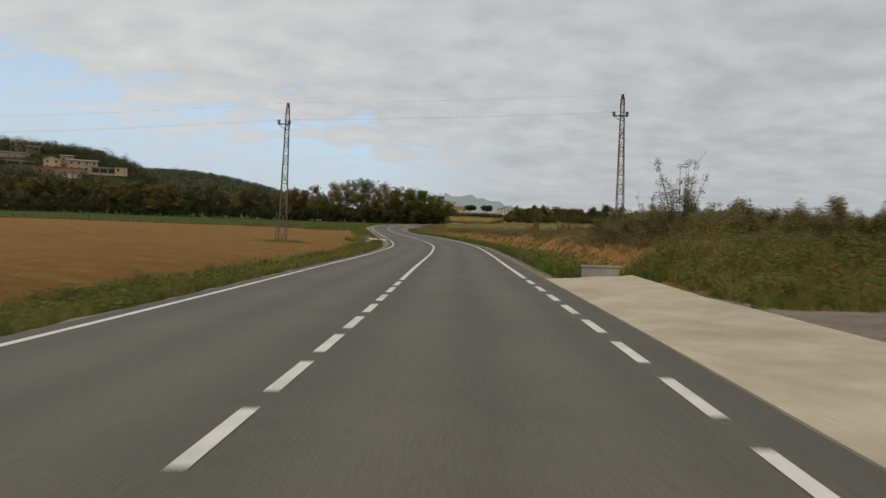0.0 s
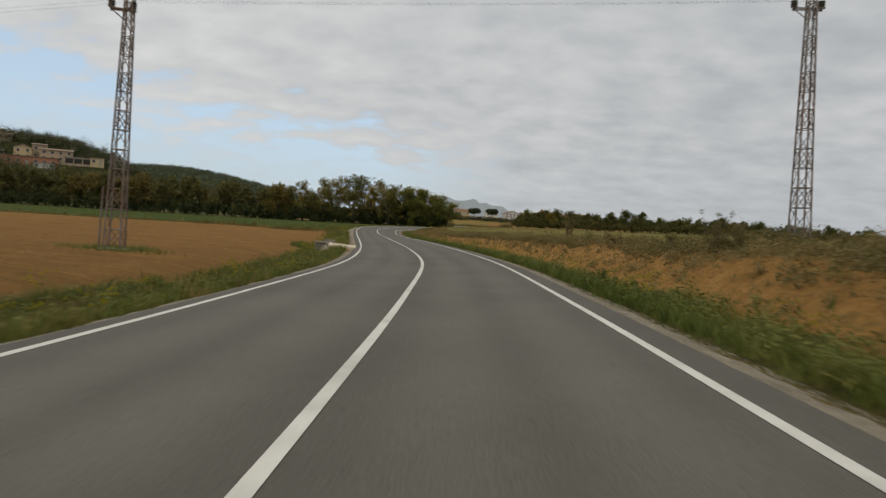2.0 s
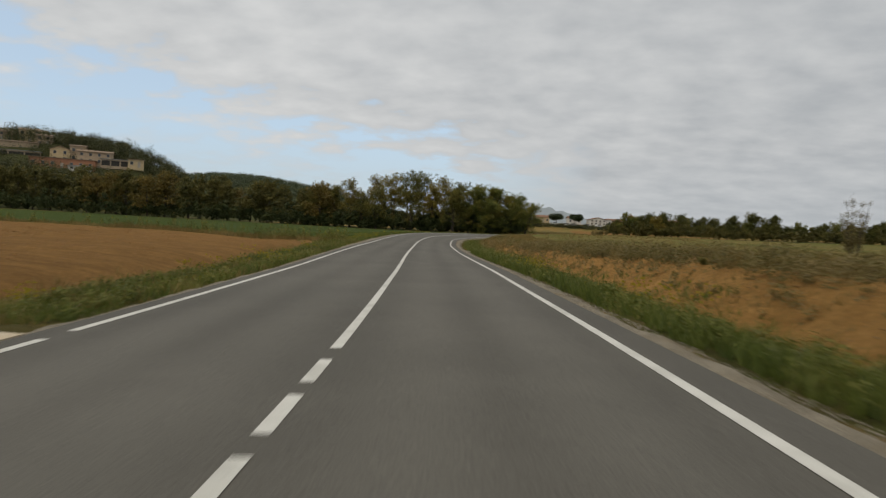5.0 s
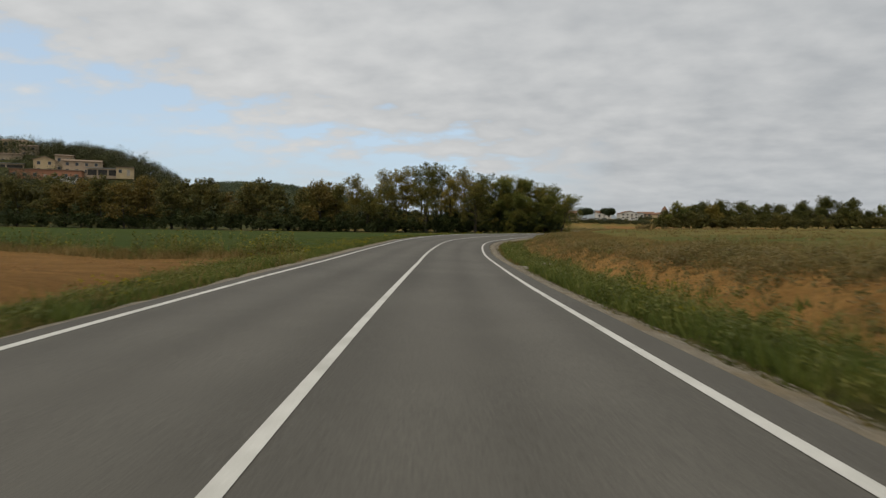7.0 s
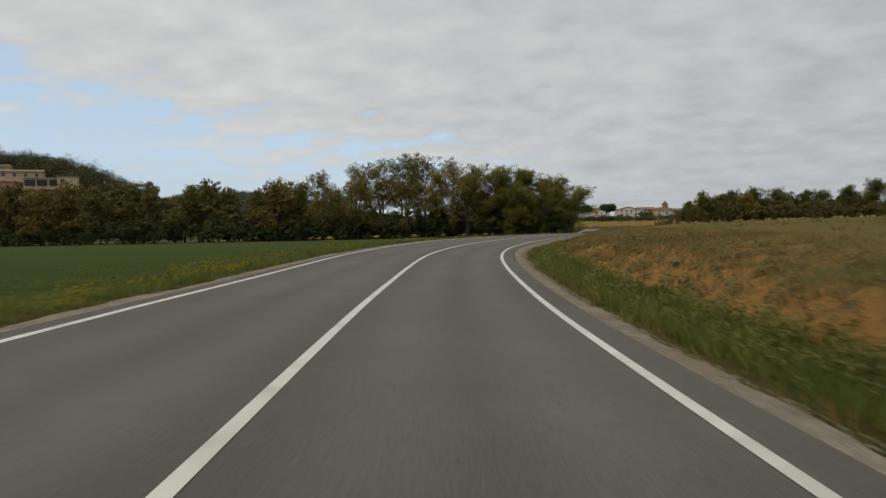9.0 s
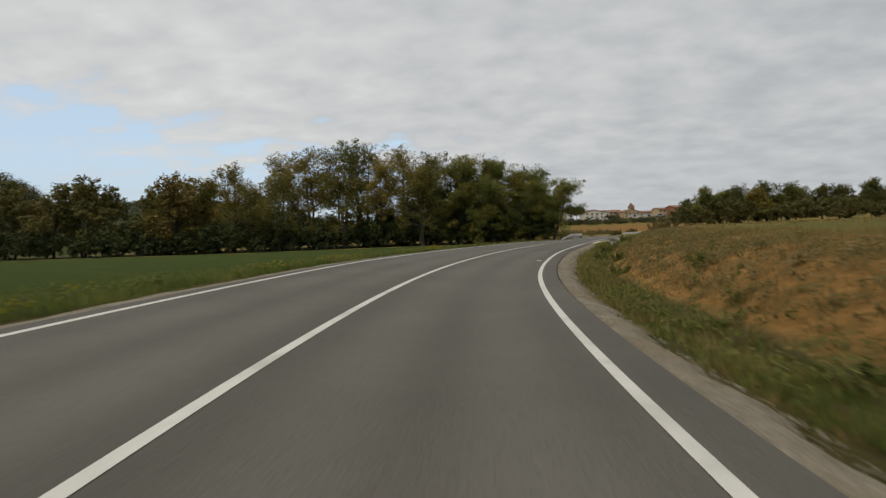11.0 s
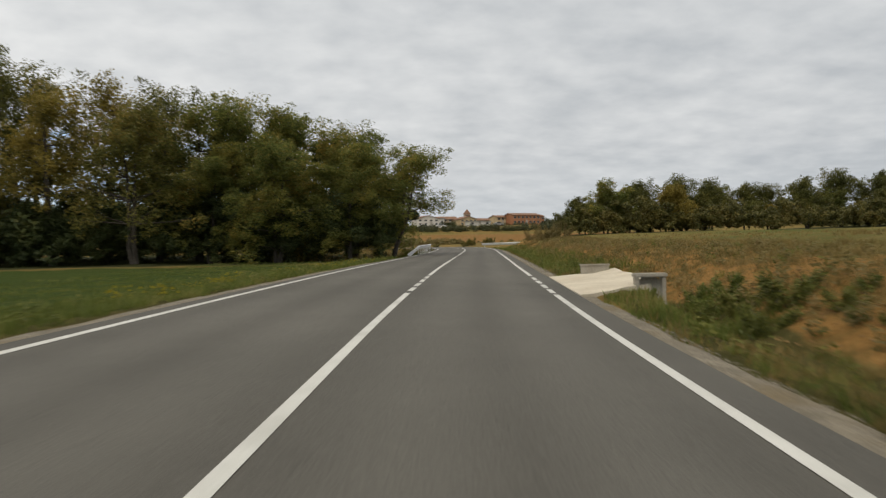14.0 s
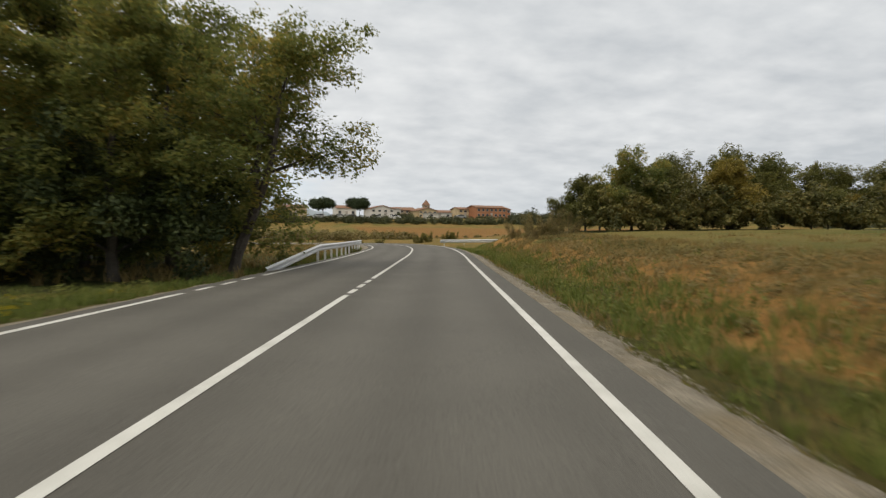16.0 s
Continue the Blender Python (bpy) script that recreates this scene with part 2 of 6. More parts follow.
# ---- the road's line ----
# centre line: x, y, z, then the far bend
LINE = [(-2.75, -26, 0.21), (-1.86, -10, 0.07), (-1.10, 6, -0.07), (-0.70, 22, -0.19), (-0.33, 38, -0.31), (-0.42, 54, -0.39), (-1.67, 70, -0.39),
        (-3.6, 86, -0.32), (-5.74, 102, -0.22), (-7.76, 118, -0.13), (-9.61, 134, 0.06), (-10.68, 150, 0.41), (-10.22, 166, 0.67),
        (-8.09, 182, 0.91), (-4.75, 198, 1.12), (-0.83, 214, 1.32), (3.28, 230, 1.45), (7.4, 246, 1.57), (11.2, 261, 1.72), (14.3, 276, 1.86),
        (15.3, 288, 1.98), (14.0, 299, 2.05), (9.5, 308, 2.05), (2.0, 314, 2.05), (-10, 318, 2.1), (-28, 321, 2.2), (-46, 324, 2.3)]
# crossfall: rise per metre to the right, at y
BANK_Y = [-10, 30, 50, 70, 90, 110, 130, 150, 170, 190, 210, 230, 250]
BANK = [0.01, 0.03, 0.04, 0.04, 0.02, -0.03, -0.05, -0.05, -0.07, -0.05, -0.03, -0.01, 0.0]
HILL = (44.5, -247.0, 357.0, 85.0, 36.5)   # height, x, y, widths of the wooded hill
HALF_R, HALF_L, LINE_W = 3.0, 3.08, 0.116


def spline(points, step=1.0):
    pts = np.array(points, float)
    out = []
    for i in range(1, len(pts) - 2):
        a, b, c, d = pts[i - 1:i + 3]
        n = max(2, int(round(np.linalg.norm(c - b) / step)))
        s = np.linspace(0, 1, n, endpoint=False)[:, None]
        out.append(0.5 * (2 * b + (c - a) * s + (2 * a - 5 * b + 4 * c - d) * s ** 2 + (3 * b - a - 3 * c + d) * s ** 3))
    return np.concatenate(out)


AXIS = spline(LINE, 0.8)
_tan = np.gradient(AXIS[:, :2], axis=0)
_tan /= np.linalg.norm(_tan, axis=1)[:, None]
SIDE = np.stack([_tan[:, 1], -_tan[:, 0]], 1)   # to the right of travel
TILT = np.interp(AXIS[:, 1], BANK_Y, BANK)
TILT = np.where(np.arange(len(TILT)) > np.argmax(AXIS[:, 1] > 250), 0.0, TILT)
ARC = np.concatenate([[0], np.cumsum(np.linalg.norm(np.diff(AXIS[:, :2], axis=0), axis=1))])


def arc_at(y):
    """Length along the road at which its centre passes y (before the far bend)."""
    k = int(np.argmax(AXIS[:, 1] > y))
    y0, y1 = AXIS[k - 1, 1], AXIS[k, 1]
    return ARC[k - 1] + (ARC[k] - ARC[k - 1]) * (y - y0) / (y1 - y0)


def on_road(s, d, z=0.0):
    s = np.asarray(s, float)
    p = [np.interp(s, ARC, AXIS[:, i]) for i in range(3)]
    n = [np.interp(s, ARC, SIDE[:, i]) for i in range(2)]
    return np.stack([p[0] + n[0] * d, p[1] + n[1] * d, p[2] + z + np.interp(s, ARC, TILT) * np.clip(d, -5, 5)], -1)


def to_road(x, y):
    """Nearest place on the road: its height, the signed distance (right positive), the length along it."""
    x, y = np.ravel(x), np.ravel(y)
    zr, dd, ss = np.empty(len(x)), np.empty(len(x)), np.empty(len(x))
    for a in range(0, len(x), 4000):
        b = slice(a, a + 4000)
        ex, ey = x[b, None] - AXIS[None, :, 0], y[b, None] - AXIS[None, :, 1]
        k = np.argmin(ex * ex + ey * ey, 1)
        r = np.arange(len(k))
        side = ex[r, k] * SIDE[k, 0] + ey[r, k] * SIDE[k, 1]
        zr[b], ss[b] = AXIS[k, 2], ARC[k]
        dd[b] = np.sign(side) * np.maximum(np.abs(side), np.hypot(ex[r, k], ey[r, k]) * (np.hypot(ex[r, k], ey[r, k]) > 3 + np.abs(side)))
    return zr, dd, ss


def smooth(a, b, v):
    t = np.clip((v - a) / (b - a), 0, 1)
    return t * t * (3 - 2 * t)


def wobble(x, y, size, seed=0.0):
    """Cheap even-handed unevenness between -1 and 1."""
    a, b = x / size + seed, y / size - seed * 1.7
    return (np.sin(a * 1.3 + 2.1 * np.sin(b * 0.7)) + np.sin(b * 1.7 + 1.6 * np.sin(a * 0.9 + seed)) + np.sin((a + b) * 2.3 + seed)) / 3


def height(x, y):
    x, y = np.ravel(np.asarray(x, float)), np.ravel(np.asarray(y, float))
    zr, d, s = to_road(x, y)
    ad = np.abs(d)
    tilt = np.interp(s, ARC, TILT)
    zb = zr + tilt * np.clip(d, -4.5, 4.5) * (1 - smooth(6, 15, ad))
    # left: verge and ditch beside the ploughed field, then a shallow verge beside the green one; both fields almost level
    field = np.interp(y, [-100, 46, 112, 240, 312], [-0.6, -0.42, -0.12, 1.35, 2.4])
    brown = zb + np.interp(ad, [0, 3.9, 4.3, 5.3, 6.3, 7.8, 10], [-0.22, -0.22, -0.16, -0.42, -0.36, -0.04, 0.06])
    green = zb + np.interp(ad, [0, 4.2, 4.6, 5.3, 7, 10], [-0.22, -0.20, -0.15, -0.24, -0.30, -0.28])
    g = smooth(100, 125, y) * (ad > 3.6)
    near = brown * (1 - g) + green * g
    left = near * (1 - smooth(9, 22, ad)) + field * smooth(9, 22, ad)
    apron = smooth(67.4, 69.8, y) * (1 - smooth(75, 78, y)) * smooth(3.65, 3.85, ad) * (1 - smooth(4.9, 5.25, ad))
    left = left * (1 - apron) + (zb + 0.15 * (np.clip(ad - 3.44, 0, 2.4) / 2.41) ** 1.3 - 0.05) * apron
    # right: shoulder, ditch, cut bank, field rising away
    right = np.interp(ad, [0, 4.0, 4.4, 5.2, 6.0, 7.4, 8.6], [-0.22, -0.22, -0.16, -0.34, -0.16, 0.74, 0.92])
    right = right + (0.13 * wobble(x, y, 1.9, 1.0) + 0.06 * wobble(x, y, 0.75, 4.0)) * smooth(5.5, 6.6, ad) * (1 - smooth(9, 14, ad))
    right = np.where(right > 0, right * np.interp(y, [60, 110, 240, 270], [1.0, 0.66, 0.62, 1.0]), right)
    right = np.where(right > -0.1, -0.1 + (right + 0.1) * (1 - 0.85 * smooth(272, 286, y) * (1 - smooth(10, 20, ad - 0.3 * (y - 276)))), right)
    right = zb + right + np.interp(ad, [8.6, 14, 30, 60, 120, 400], [0, 0.5, 0.75, 0.6, 0.5, 0.5]) * np.interp(y, [60, 110, 225, 270], [1.0, 0.6, 0.65, 1.0])
    right = right + 0.8 * smooth(45, 95, x) * smooth(120, 200, y)
    # the ditch is deeper before the culverts
    mouth = smooth(198, 203, y) * (1 - smooth(205.4, 206.0, y))
    right = right + (0.13 * np.exp(-((ad - 4.6) / 0.3) ** 2) - 0.2 * np.exp(-((ad - 5.3) / 0.35) ** 2)) * mouth
    apron = smooth(200.6, 204.6, y) * (1 - smooth(211, 213, y)) * smooth(3.62, 3.8, ad) * (1 - smooth(4.75, 5.1, ad))
    right = right * (1 - apron) + (zb + 0.25 * (np.clip(ad - 3.49, 0, 2) / 1.89) ** 1.3 - 0.045) * apron
    lot = (1 - smooth(11.8, 17.0, y - 3.0 * smooth(8.0, 5.6, ad))) * smooth(3.4, 3.8, ad)
    right = right * (1 - lot) + (zb - 0.06 - 0.10 * (1 - smooth(5.4, 6.2, ad)) + 0.02 * np.clip(ad - 6, 0, 30)) * lot
    z = np.where(d < 0, left, right)
    # beyond the bend the land rises to the village; a wooded hill stands to the west
    rise = np.interp(y, [300, 335, 400, 412, 480, 600], [2.0, 2.5, 5.9, 7.9, 10.8, 12.5])
    rise = rise * smooth(-120, -30, x) - 2.0 * (1 - smooth(-120, -30, x))
    z = z * (1 - smooth(308, 335, y)) + smooth(308, 335, y) * rise
    hill = HILL[0] * np.exp(-(((x - HILL[1]) / HILL[3]) ** 2 + ((y - HILL[2]) / HILL[4]) ** 2) / 2) * smooth(240, 280, y) * smooth(-95, -158, x)
    z = z + np.where(hill > 31.5, 31.5 + 0.25 * (hill - 31.5), hill)
    z = z + 64 * np.exp(-(((x + 370) / 160) ** 2 + ((y - 950) / 120) ** 2) / 2)
    far = np.hypot(x, y - 100)
    z = z + 0.05 * wobble(x, y, 1.4, 3.0) * smooth(4.5, 8, ad) + 0.15 * wobble(x, y, 23, 5.0) * smooth(14, 40, ad)
    return z - 14 * smooth(700, 2500, far)


def mesh_of(name, verts, faces, material, smooth_shade=False):
    me = bpy.data.meshes.new(name)
    me.from_pydata([tuple(v) for v in verts], [], [tuple(f) for f in faces])
    me.materials.append(material)
    if smooth_shade:
        me.polygons.foreach_set("use_smooth", [True] * len(me.polygons))
    me.update()
    return me


def quads(name, verts, material, n=4):
    """Loose polygons of n corners each, straight from an array."""
    verts = np.asarray(verts, np.float32).reshape(-1, 3)
    me = bpy.data.meshes.new(name)
    c = len(verts) // n
    me.vertices.add(len(verts))
    me.vertices.foreach_set("co", verts.ravel())
    me.loops.add(len(verts))
    me.loops.foreach_set("vertex_index", np.arange(len(verts), dtype=np.int32))
    me.polygons.add(c)
    me.polygons.foreach_set("loop_start", np.arange(0, len(verts), n, dtype=np.int32))
    me.materials.append(material)
    me.update(calc_edges=True)
    me.validate()
    return me


def part(name, bm, material, parent=None, label=""):
    me = bpy.data.meshes.new(name)
    bm.to_mesh(me)
    bm.free()
    me.materials.append(material)
    ob = new(name, me)
    ob.parent = parent
    return tagged(ob, label)


def empty(name, m, label, category, group=""):
    ob = new(name)
    ob.matrix_basis = m
    return tagged(ob, label, category, group)


def box(bm, x0, x1, y0, y1, z0, z1, bevel=0.0):
    r = bmesh.ops.create_cube(bm, size=1.0)
    for v in r["verts"]:
        v.co = Vector((x0 + (v.co.x + 0.5) * (x1 - x0), y0 + (v.co.y + 0.5) * (y1 - y0), z0 + (v.co.z + 0.5) * (z1 - z0)))
    if bevel:
        bmesh.ops.bevel(bm, geom=list({e for v in r["verts"] for e in v.link_edges}), offset=bevel, segments=2, affect="EDGES")
    return bm


def rod(bm, a, b, r0, r1=None, n=5):
    """A straight tapered bar from a to b."""
    a, b = Vector(a), Vector(b)
    r1 = r0 if r1 is None else r1
    q = (b - a).to_track_quat("Z", "Y")
    rings = []
    for p, r in ((a, r0), (b, r1)):
        rings.append([bm.verts.new(p + q @ Vector((r * math.cos(2 * math.pi * i / n), r * math.sin(2 * math.pi * i / n), 0))) for i in range(n)])
    for i in range(n):
        bm.faces.new((rings[0][i], rings[0][(i + 1) % n], rings[1][(i + 1) % n], rings[1][i]))
    bm.faces.new(rings[0][::-1])
    bm.faces.new(rings[1])
    return bm


# ---- ground ----
gx = np.unique(np.concatenate([np.arange(-24, 30, 0.5), np.arange(-90, 96, 3.0), np.arange(-420, 240, 15.0), np.linspace(-4200, 4200, 41)]).round(2))
gy = np.unique(np.concatenate([np.arange(-30, 290, 1.0), np.arange(-40, 480, 5.0), np.arange(480, 1200, 30.0), np.linspace(-600, 4800, 46)]).round(2))
GX, GY = np.meshgrid(gx, gy)
gz = height(GX, GY)
d_ = to_road(GX, GY)[1]
nx, ny = len(gx), len(gy)
idx = np.arange(nx * ny).reshape(ny, nx)
gf = np.stack([idx[:-1, :-1], idx[:-1, 1:], idx[1:, 1:], idx[1:, :-1]], -1).reshape(-1, 4)
X_, Y_ = GX.ravel(), GY.ravel()
edge = 1.6 * wobble(X_, Y_, 5.0, 2.0)
border = Y_ - 8.2 - 0.8 * smooth(-15, -24, X_) + 0.5 * edge
soil = smooth(-6.1, -7.4, d_ + 0.35 * edge) * (1 - smooth(112, 114, border)) * smooth(-160, -150, X_)
soil = np.maximum(soil, 0.95 * smooth(335, 340, Y_ + edge) * (1 - smooth(388, 394, Y_ + edge)) * smooth(21, 26, X_))
green = smooth(-4.6, -6.5, d_ + 0.4 * edge) * smooth(112, 114, border) * (1 - smooth(230, 238, Y_)) * smooth(-400, -300, X_)
green = np.maximum(green, smooth(-24, -30, X_) * smooth(112, 114, border) * (1 - smooth(232, 238, Y_)))
bank = smooth(5.2, 5.9, d_) * (1 - smooth(7.6, 9.2, d_ + 0.8 * edge)) * smooth(16, 22, Y_) * (1 - 0.4 * smooth(118, 135, Y_)) * (1 - smooth(270, 282, Y_))
bank = np.maximum(bank, 0.52 * smooth(5.0, 6, d_) * (1 - smooth(8.5, 13, d_ + 2 * edge)) * smooth(120, 135, Y_) * (1 - smooth(268, 282, Y_)))
pasture = smooth(9.0, 12.0, d_ + 0.8 * edge) * smooth(40, 70, Y_) * (1 - smooth(296, 306, Y_))
verge_ = np.maximum(smooth(3.9, 4.2, d_) * (1 - smooth(5.3, 5.9, d_ + 0.25 * edge)) * smooth(16.5, 18, Y_), smooth(-3.9, -4.2, d_) * (1 - smooth(-6.2, -6.9, d_ + 0.3 * edge)))
lot_ = smooth(3.4, 3.8, d_) * (1 - smooth(11.6, 12.4, Y_ - 3.0 * smooth(7.0, 5.6, d_) + 0.3 * edge)) * (1 - smooth(14, 24, d_))

gm = bpy.data.materials.new("land")
gm.use_nodes = True
gt = gm.node_tree
gb = gt.nodes["Principled BSDF"]
gb.inputs["Roughness"].default_value, gb.inputs["Specular IOR Level"].default_value = 1.0, 0.05
gp = gt.nodes.new("ShaderNodeNewGeometry")


def gnoise(scale, detail=5.0, rough=0.6, vec=None):
    n = gt.nodes.new("ShaderNodeTexNoise")
    n.inputs["Scale"].default_value, n.inputs["Detail"].default_value, n.inputs["Roughness"].default_value = scale, detail, rough
    gt.links.new(vec or gp.outputs["Position"], n.inputs["Vector"])
    return n.outputs[0]


def gramp(v, a, b):
    n = gt.nodes.new("ShaderNodeMapRange")
    n.inputs[1].default_value, n.inputs[2].default_value = a, b
    gt.links.new(v, n.inputs[0])
    return n.outputs[0]


def gmix(f, a, b, blend="MIX"):
    n = gt.nodes.new("ShaderNodeMix")
    n.data_type, n.blend_type = "RGBA", blend
    for i, v in ((0, f), (6, a), (7, b)):
        if isinstance(v, (tuple, float, int)):
            n.inputs[i].default_value = v
        else:
            gt.links.new(v, n.inputs[i])
    return n.outputs[2]


def gmask(layer, jitter, lo=0.42, hi=0.58):
    """The layer's weight with its border broken up by noise."""
    a = gt.nodes.new("ShaderNodeMath")
    a.operation = "MULTIPLY_ADD"
    gt.links.new(jitter, a.inputs[0])
    a.inputs[1].default_value = 0.8
    b = gt.nodes.new("ShaderNodeMath")
    b.operation = "SUBTRACT"
    gt.links.new(layer, b.inputs[0])
    b.inputs[1].default_value = 0.4
    gt.links.new(b.outputs[0], a.inputs[2])
    return gramp(a.outputs[0], lo, hi)


zone = gt.nodes.new("ShaderNodeVertexColor")
zone.layer_name = "zone"
zsep = gt.nodes.new("ShaderNodeSeparateColor")
gt.links.new(zone.outputs[0], zsep.inputs[0])
zone_b = gt.nodes.new("ShaderNodeVertexColor")
zone_b.layer_name = "zone_b"
zsep_b = gt.nodes.new("ShaderNodeSeparateColor")
gt.links.new(zone_b.outputs[0], zsep_b.inputs[0])
zone_c = gt.nodes.new("ShaderNodeVertexColor")
zone_c.layer_name = "zone_c"
zsep_c = gt.nodes.new("ShaderNodeSeparateColor")
gt.links.new(zone_c.outputs[0], zsep_c.inputs[0])
n_patch, n_mid, n_fine = gnoise(0.16, 6), gnoise(1.1, 6), gnoise(9.0, 5)
stretch_f = gt.nodes.new("ShaderNodeMapping")
stretch_f.inputs["Scale"].default_value = (0.25, 2.2, 1)
stretch_f.inputs["Rotation"].default_value = (0, 0, radians(-6))
gt.links.new(gp.outputs["Position"], stretch_f.inputs[0])
n_row = gnoise(0.9, 5, 0.6, stretch_f.outputs[0])
dry = gmix(gramp(n_mid, 0.3, 0.7), (0.165, 0.117, 0.040, 1), (0.265, 0.178, 0.064, 1))
dry = gmix(gramp(n_patch, 0.45, 0.7), dry, (0.105, 0.115, 0.036, 1))
ploughed = gmix(gramp(n_mid, 0.3, 0.7), (0.188, 0.104, 0.037, 1), (0.280, 0.160, 0.056, 1))
ploughed = gmix(gramp(n_row, 0.42, 0.68), ploughed, (0.18, 0.100, 0.036, 1))
crop = gmix(gramp(n_row, 0.3, 0.7), (0.040, 0.062, 0.015, 1), (0.062, 0.086, 0.021, 1))
crop = gmix(gramp(n_patch, 0.5, 0.75), crop, (0.066, 0.078, 0.022, 1))
clay = gmix(gramp(n_mid, 0.3, 0.7), (0.250, 0.136, 0.042, 1), (0.365, 0.208, 0.070, 1))
clay = gmix(gramp(gnoise(0.75, 7, 0.68), 0.56, 0.68), clay, (0.158, 0.116, 0.042, 1))
clay = gmix(gramp(gnoise(2.8, 6, 0.7), 0.58, 0.70), clay, (0.165, 0.116, 0.038, 1))
dirt = gmix(gramp(n_mid, 0.3, 0.7), (0.23, 0.20, 0.16, 1), (0.33, 0.29, 0.235, 1))
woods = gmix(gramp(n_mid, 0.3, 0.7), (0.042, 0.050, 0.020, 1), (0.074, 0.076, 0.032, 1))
meadow = gmix(gramp(n_row, 0.35, 0.65), (0.20, 0.150, 0.052, 1), (0.15, 0.135, 0.044, 1))
meadow = gmix(gramp(gnoise(0.06, 6), 0.42, 0.62), meadow, (0.105, 0.112, 0.032, 1))
sward = gmix(gramp(n_mid, 0.35, 0.65), (0.062, 0.064, 0.020, 1), (0.125, 0.105, 0.040, 1))
col = gmix(gmask(zsep.outputs[0], n_mid), dry, ploughed)
col = gmix(gmask(zsep.outputs[1], n_mid), col, crop)
col = gmix(gmask(zsep_c.outputs[0], n_mid), col, meadow)
col = gmix(gmask(zsep.outputs[2], n_mid), col, clay)
col = gmix(gmask(zsep_b.outputs[0], n_mid), col, dirt)
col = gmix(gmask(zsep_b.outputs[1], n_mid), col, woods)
col = gmix(gmask(zsep_b.outputs[2], n_mid), col, sward)
shade = gt.nodes.new("ShaderNodeMapRange")
shade.inputs[1].default_value, shade.inputs[2].default_value, shade.inputs[3].default_value, shade.inputs[4].default_value = 0.25, 0.75, 0.72, 1.28
gt.links.new(n_fine, shade.inputs[0])
gt.links.new(gmix(1.0, col, shade.outputs[0], "MULTIPLY"), gb.inputs["Base Color"])
gbump = gt.nodes.new("ShaderNodeBump")
gbump.inputs["Strength"].default_value, gbump.inputs["Distance"].default_value = 0.9, 0.22
gt.links.new(gnoise(3.2, 9, 0.75), gbump.inputs["Height"])
gt.links.new(gbump.outputs[0], gb.inputs["Normal"])

ground_me = mesh_of("ground", np.stack([X_, Y_, gz], 1), gf, gm, True)
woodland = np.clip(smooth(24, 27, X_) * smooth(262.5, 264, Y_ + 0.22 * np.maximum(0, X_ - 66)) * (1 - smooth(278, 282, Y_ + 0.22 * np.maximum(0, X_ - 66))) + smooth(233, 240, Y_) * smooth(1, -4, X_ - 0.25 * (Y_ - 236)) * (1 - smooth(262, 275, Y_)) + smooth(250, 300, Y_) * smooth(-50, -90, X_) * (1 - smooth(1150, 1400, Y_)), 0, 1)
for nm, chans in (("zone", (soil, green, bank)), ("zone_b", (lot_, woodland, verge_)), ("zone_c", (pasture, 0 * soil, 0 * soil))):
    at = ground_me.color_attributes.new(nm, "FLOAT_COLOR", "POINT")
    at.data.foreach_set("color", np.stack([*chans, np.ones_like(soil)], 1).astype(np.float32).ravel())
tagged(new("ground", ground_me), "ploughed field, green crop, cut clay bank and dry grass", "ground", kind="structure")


# ---- road and markings ----
def ribbon(s0, s1, d0, d1, z0, z1, step=0.8, cols=1):
    n = max(2, int((s1 - s0) / step) + 1)
    ss = np.linspace(s0, s1, n)
    ds = np.linspace(0, 1, cols + 1)
    v = np.concatenate([on_road(ss, d0 + (d1 - d0) * t, z0 + (z1 - z0) * t) for t in ds])
    f = [(c * n + i, (c + 1) * n + i, (c + 1) * n + i + 1, c * n + i + 1) for c in range(cols) for i in range(n - 1)]
    return v, f


S_END = ARC[-1]
COLS = 46
v, f = ribbon(0, S_END, -3.42, 3.47, 0, 0, cols=COLS)
road_me = mesh_of("road", v, f, ASPHALT, True)
across = np.repeat(np.linspace(-3.42, 3.47, COLS + 1), len(v) // (COLS + 1))
wear = sum(np.exp(-((across - c) / 0.32) ** 2) for c in (-2.75, -1.5, -0.25, 0.25, 1.5, 2.75))
wear = wear * (np.abs(across) < 3.1) + 1.15 * smooth(3.04, 3.16, np.abs(across))
at = road_me.color_attributes.new("wear", "FLOAT_COLOR", "POINT")
at.data.foreach_set("color", np.stack([wear, wear, wear, np.ones_like(wear)], 1).astype(np.float32).ravel())
tagged(new("road", road_me), "grey asphalt country road with fine wear", "road", kind="structure")
for k in range(2):   # thickness at the edges
    d = (-3.42, 3.47)[k]
    v, f = ribbon(0, S_END, d, d + (-0.10, 0.10)[k], 0.0, -0.2)
    if k == 0:
        f = [q[::-1] for q in f]
    tagged(new("road_edge", mesh_of("road_edge", v, f, ASPHALT)), "ragged asphalt edge of the road", "road", kind="structure")


def marking(s0, s1, d, group):
    v, f = ribbon(s0, s1, d - LINE_W / 2, d + LINE_W / 2, 0.005, 0.005)
    tagged(new("road_line", mesh_of("road_line", v, f, PAINT)), "white painted line on the asphalt", "road marking", group, "structure")


def dashes(y, n, period, dash, d):
    """n dashes, the first of which begins at y."""
    for k in range(n):
        a = arc_at(y) + k * period
        marking(a, a + dash, d, "white dashes")


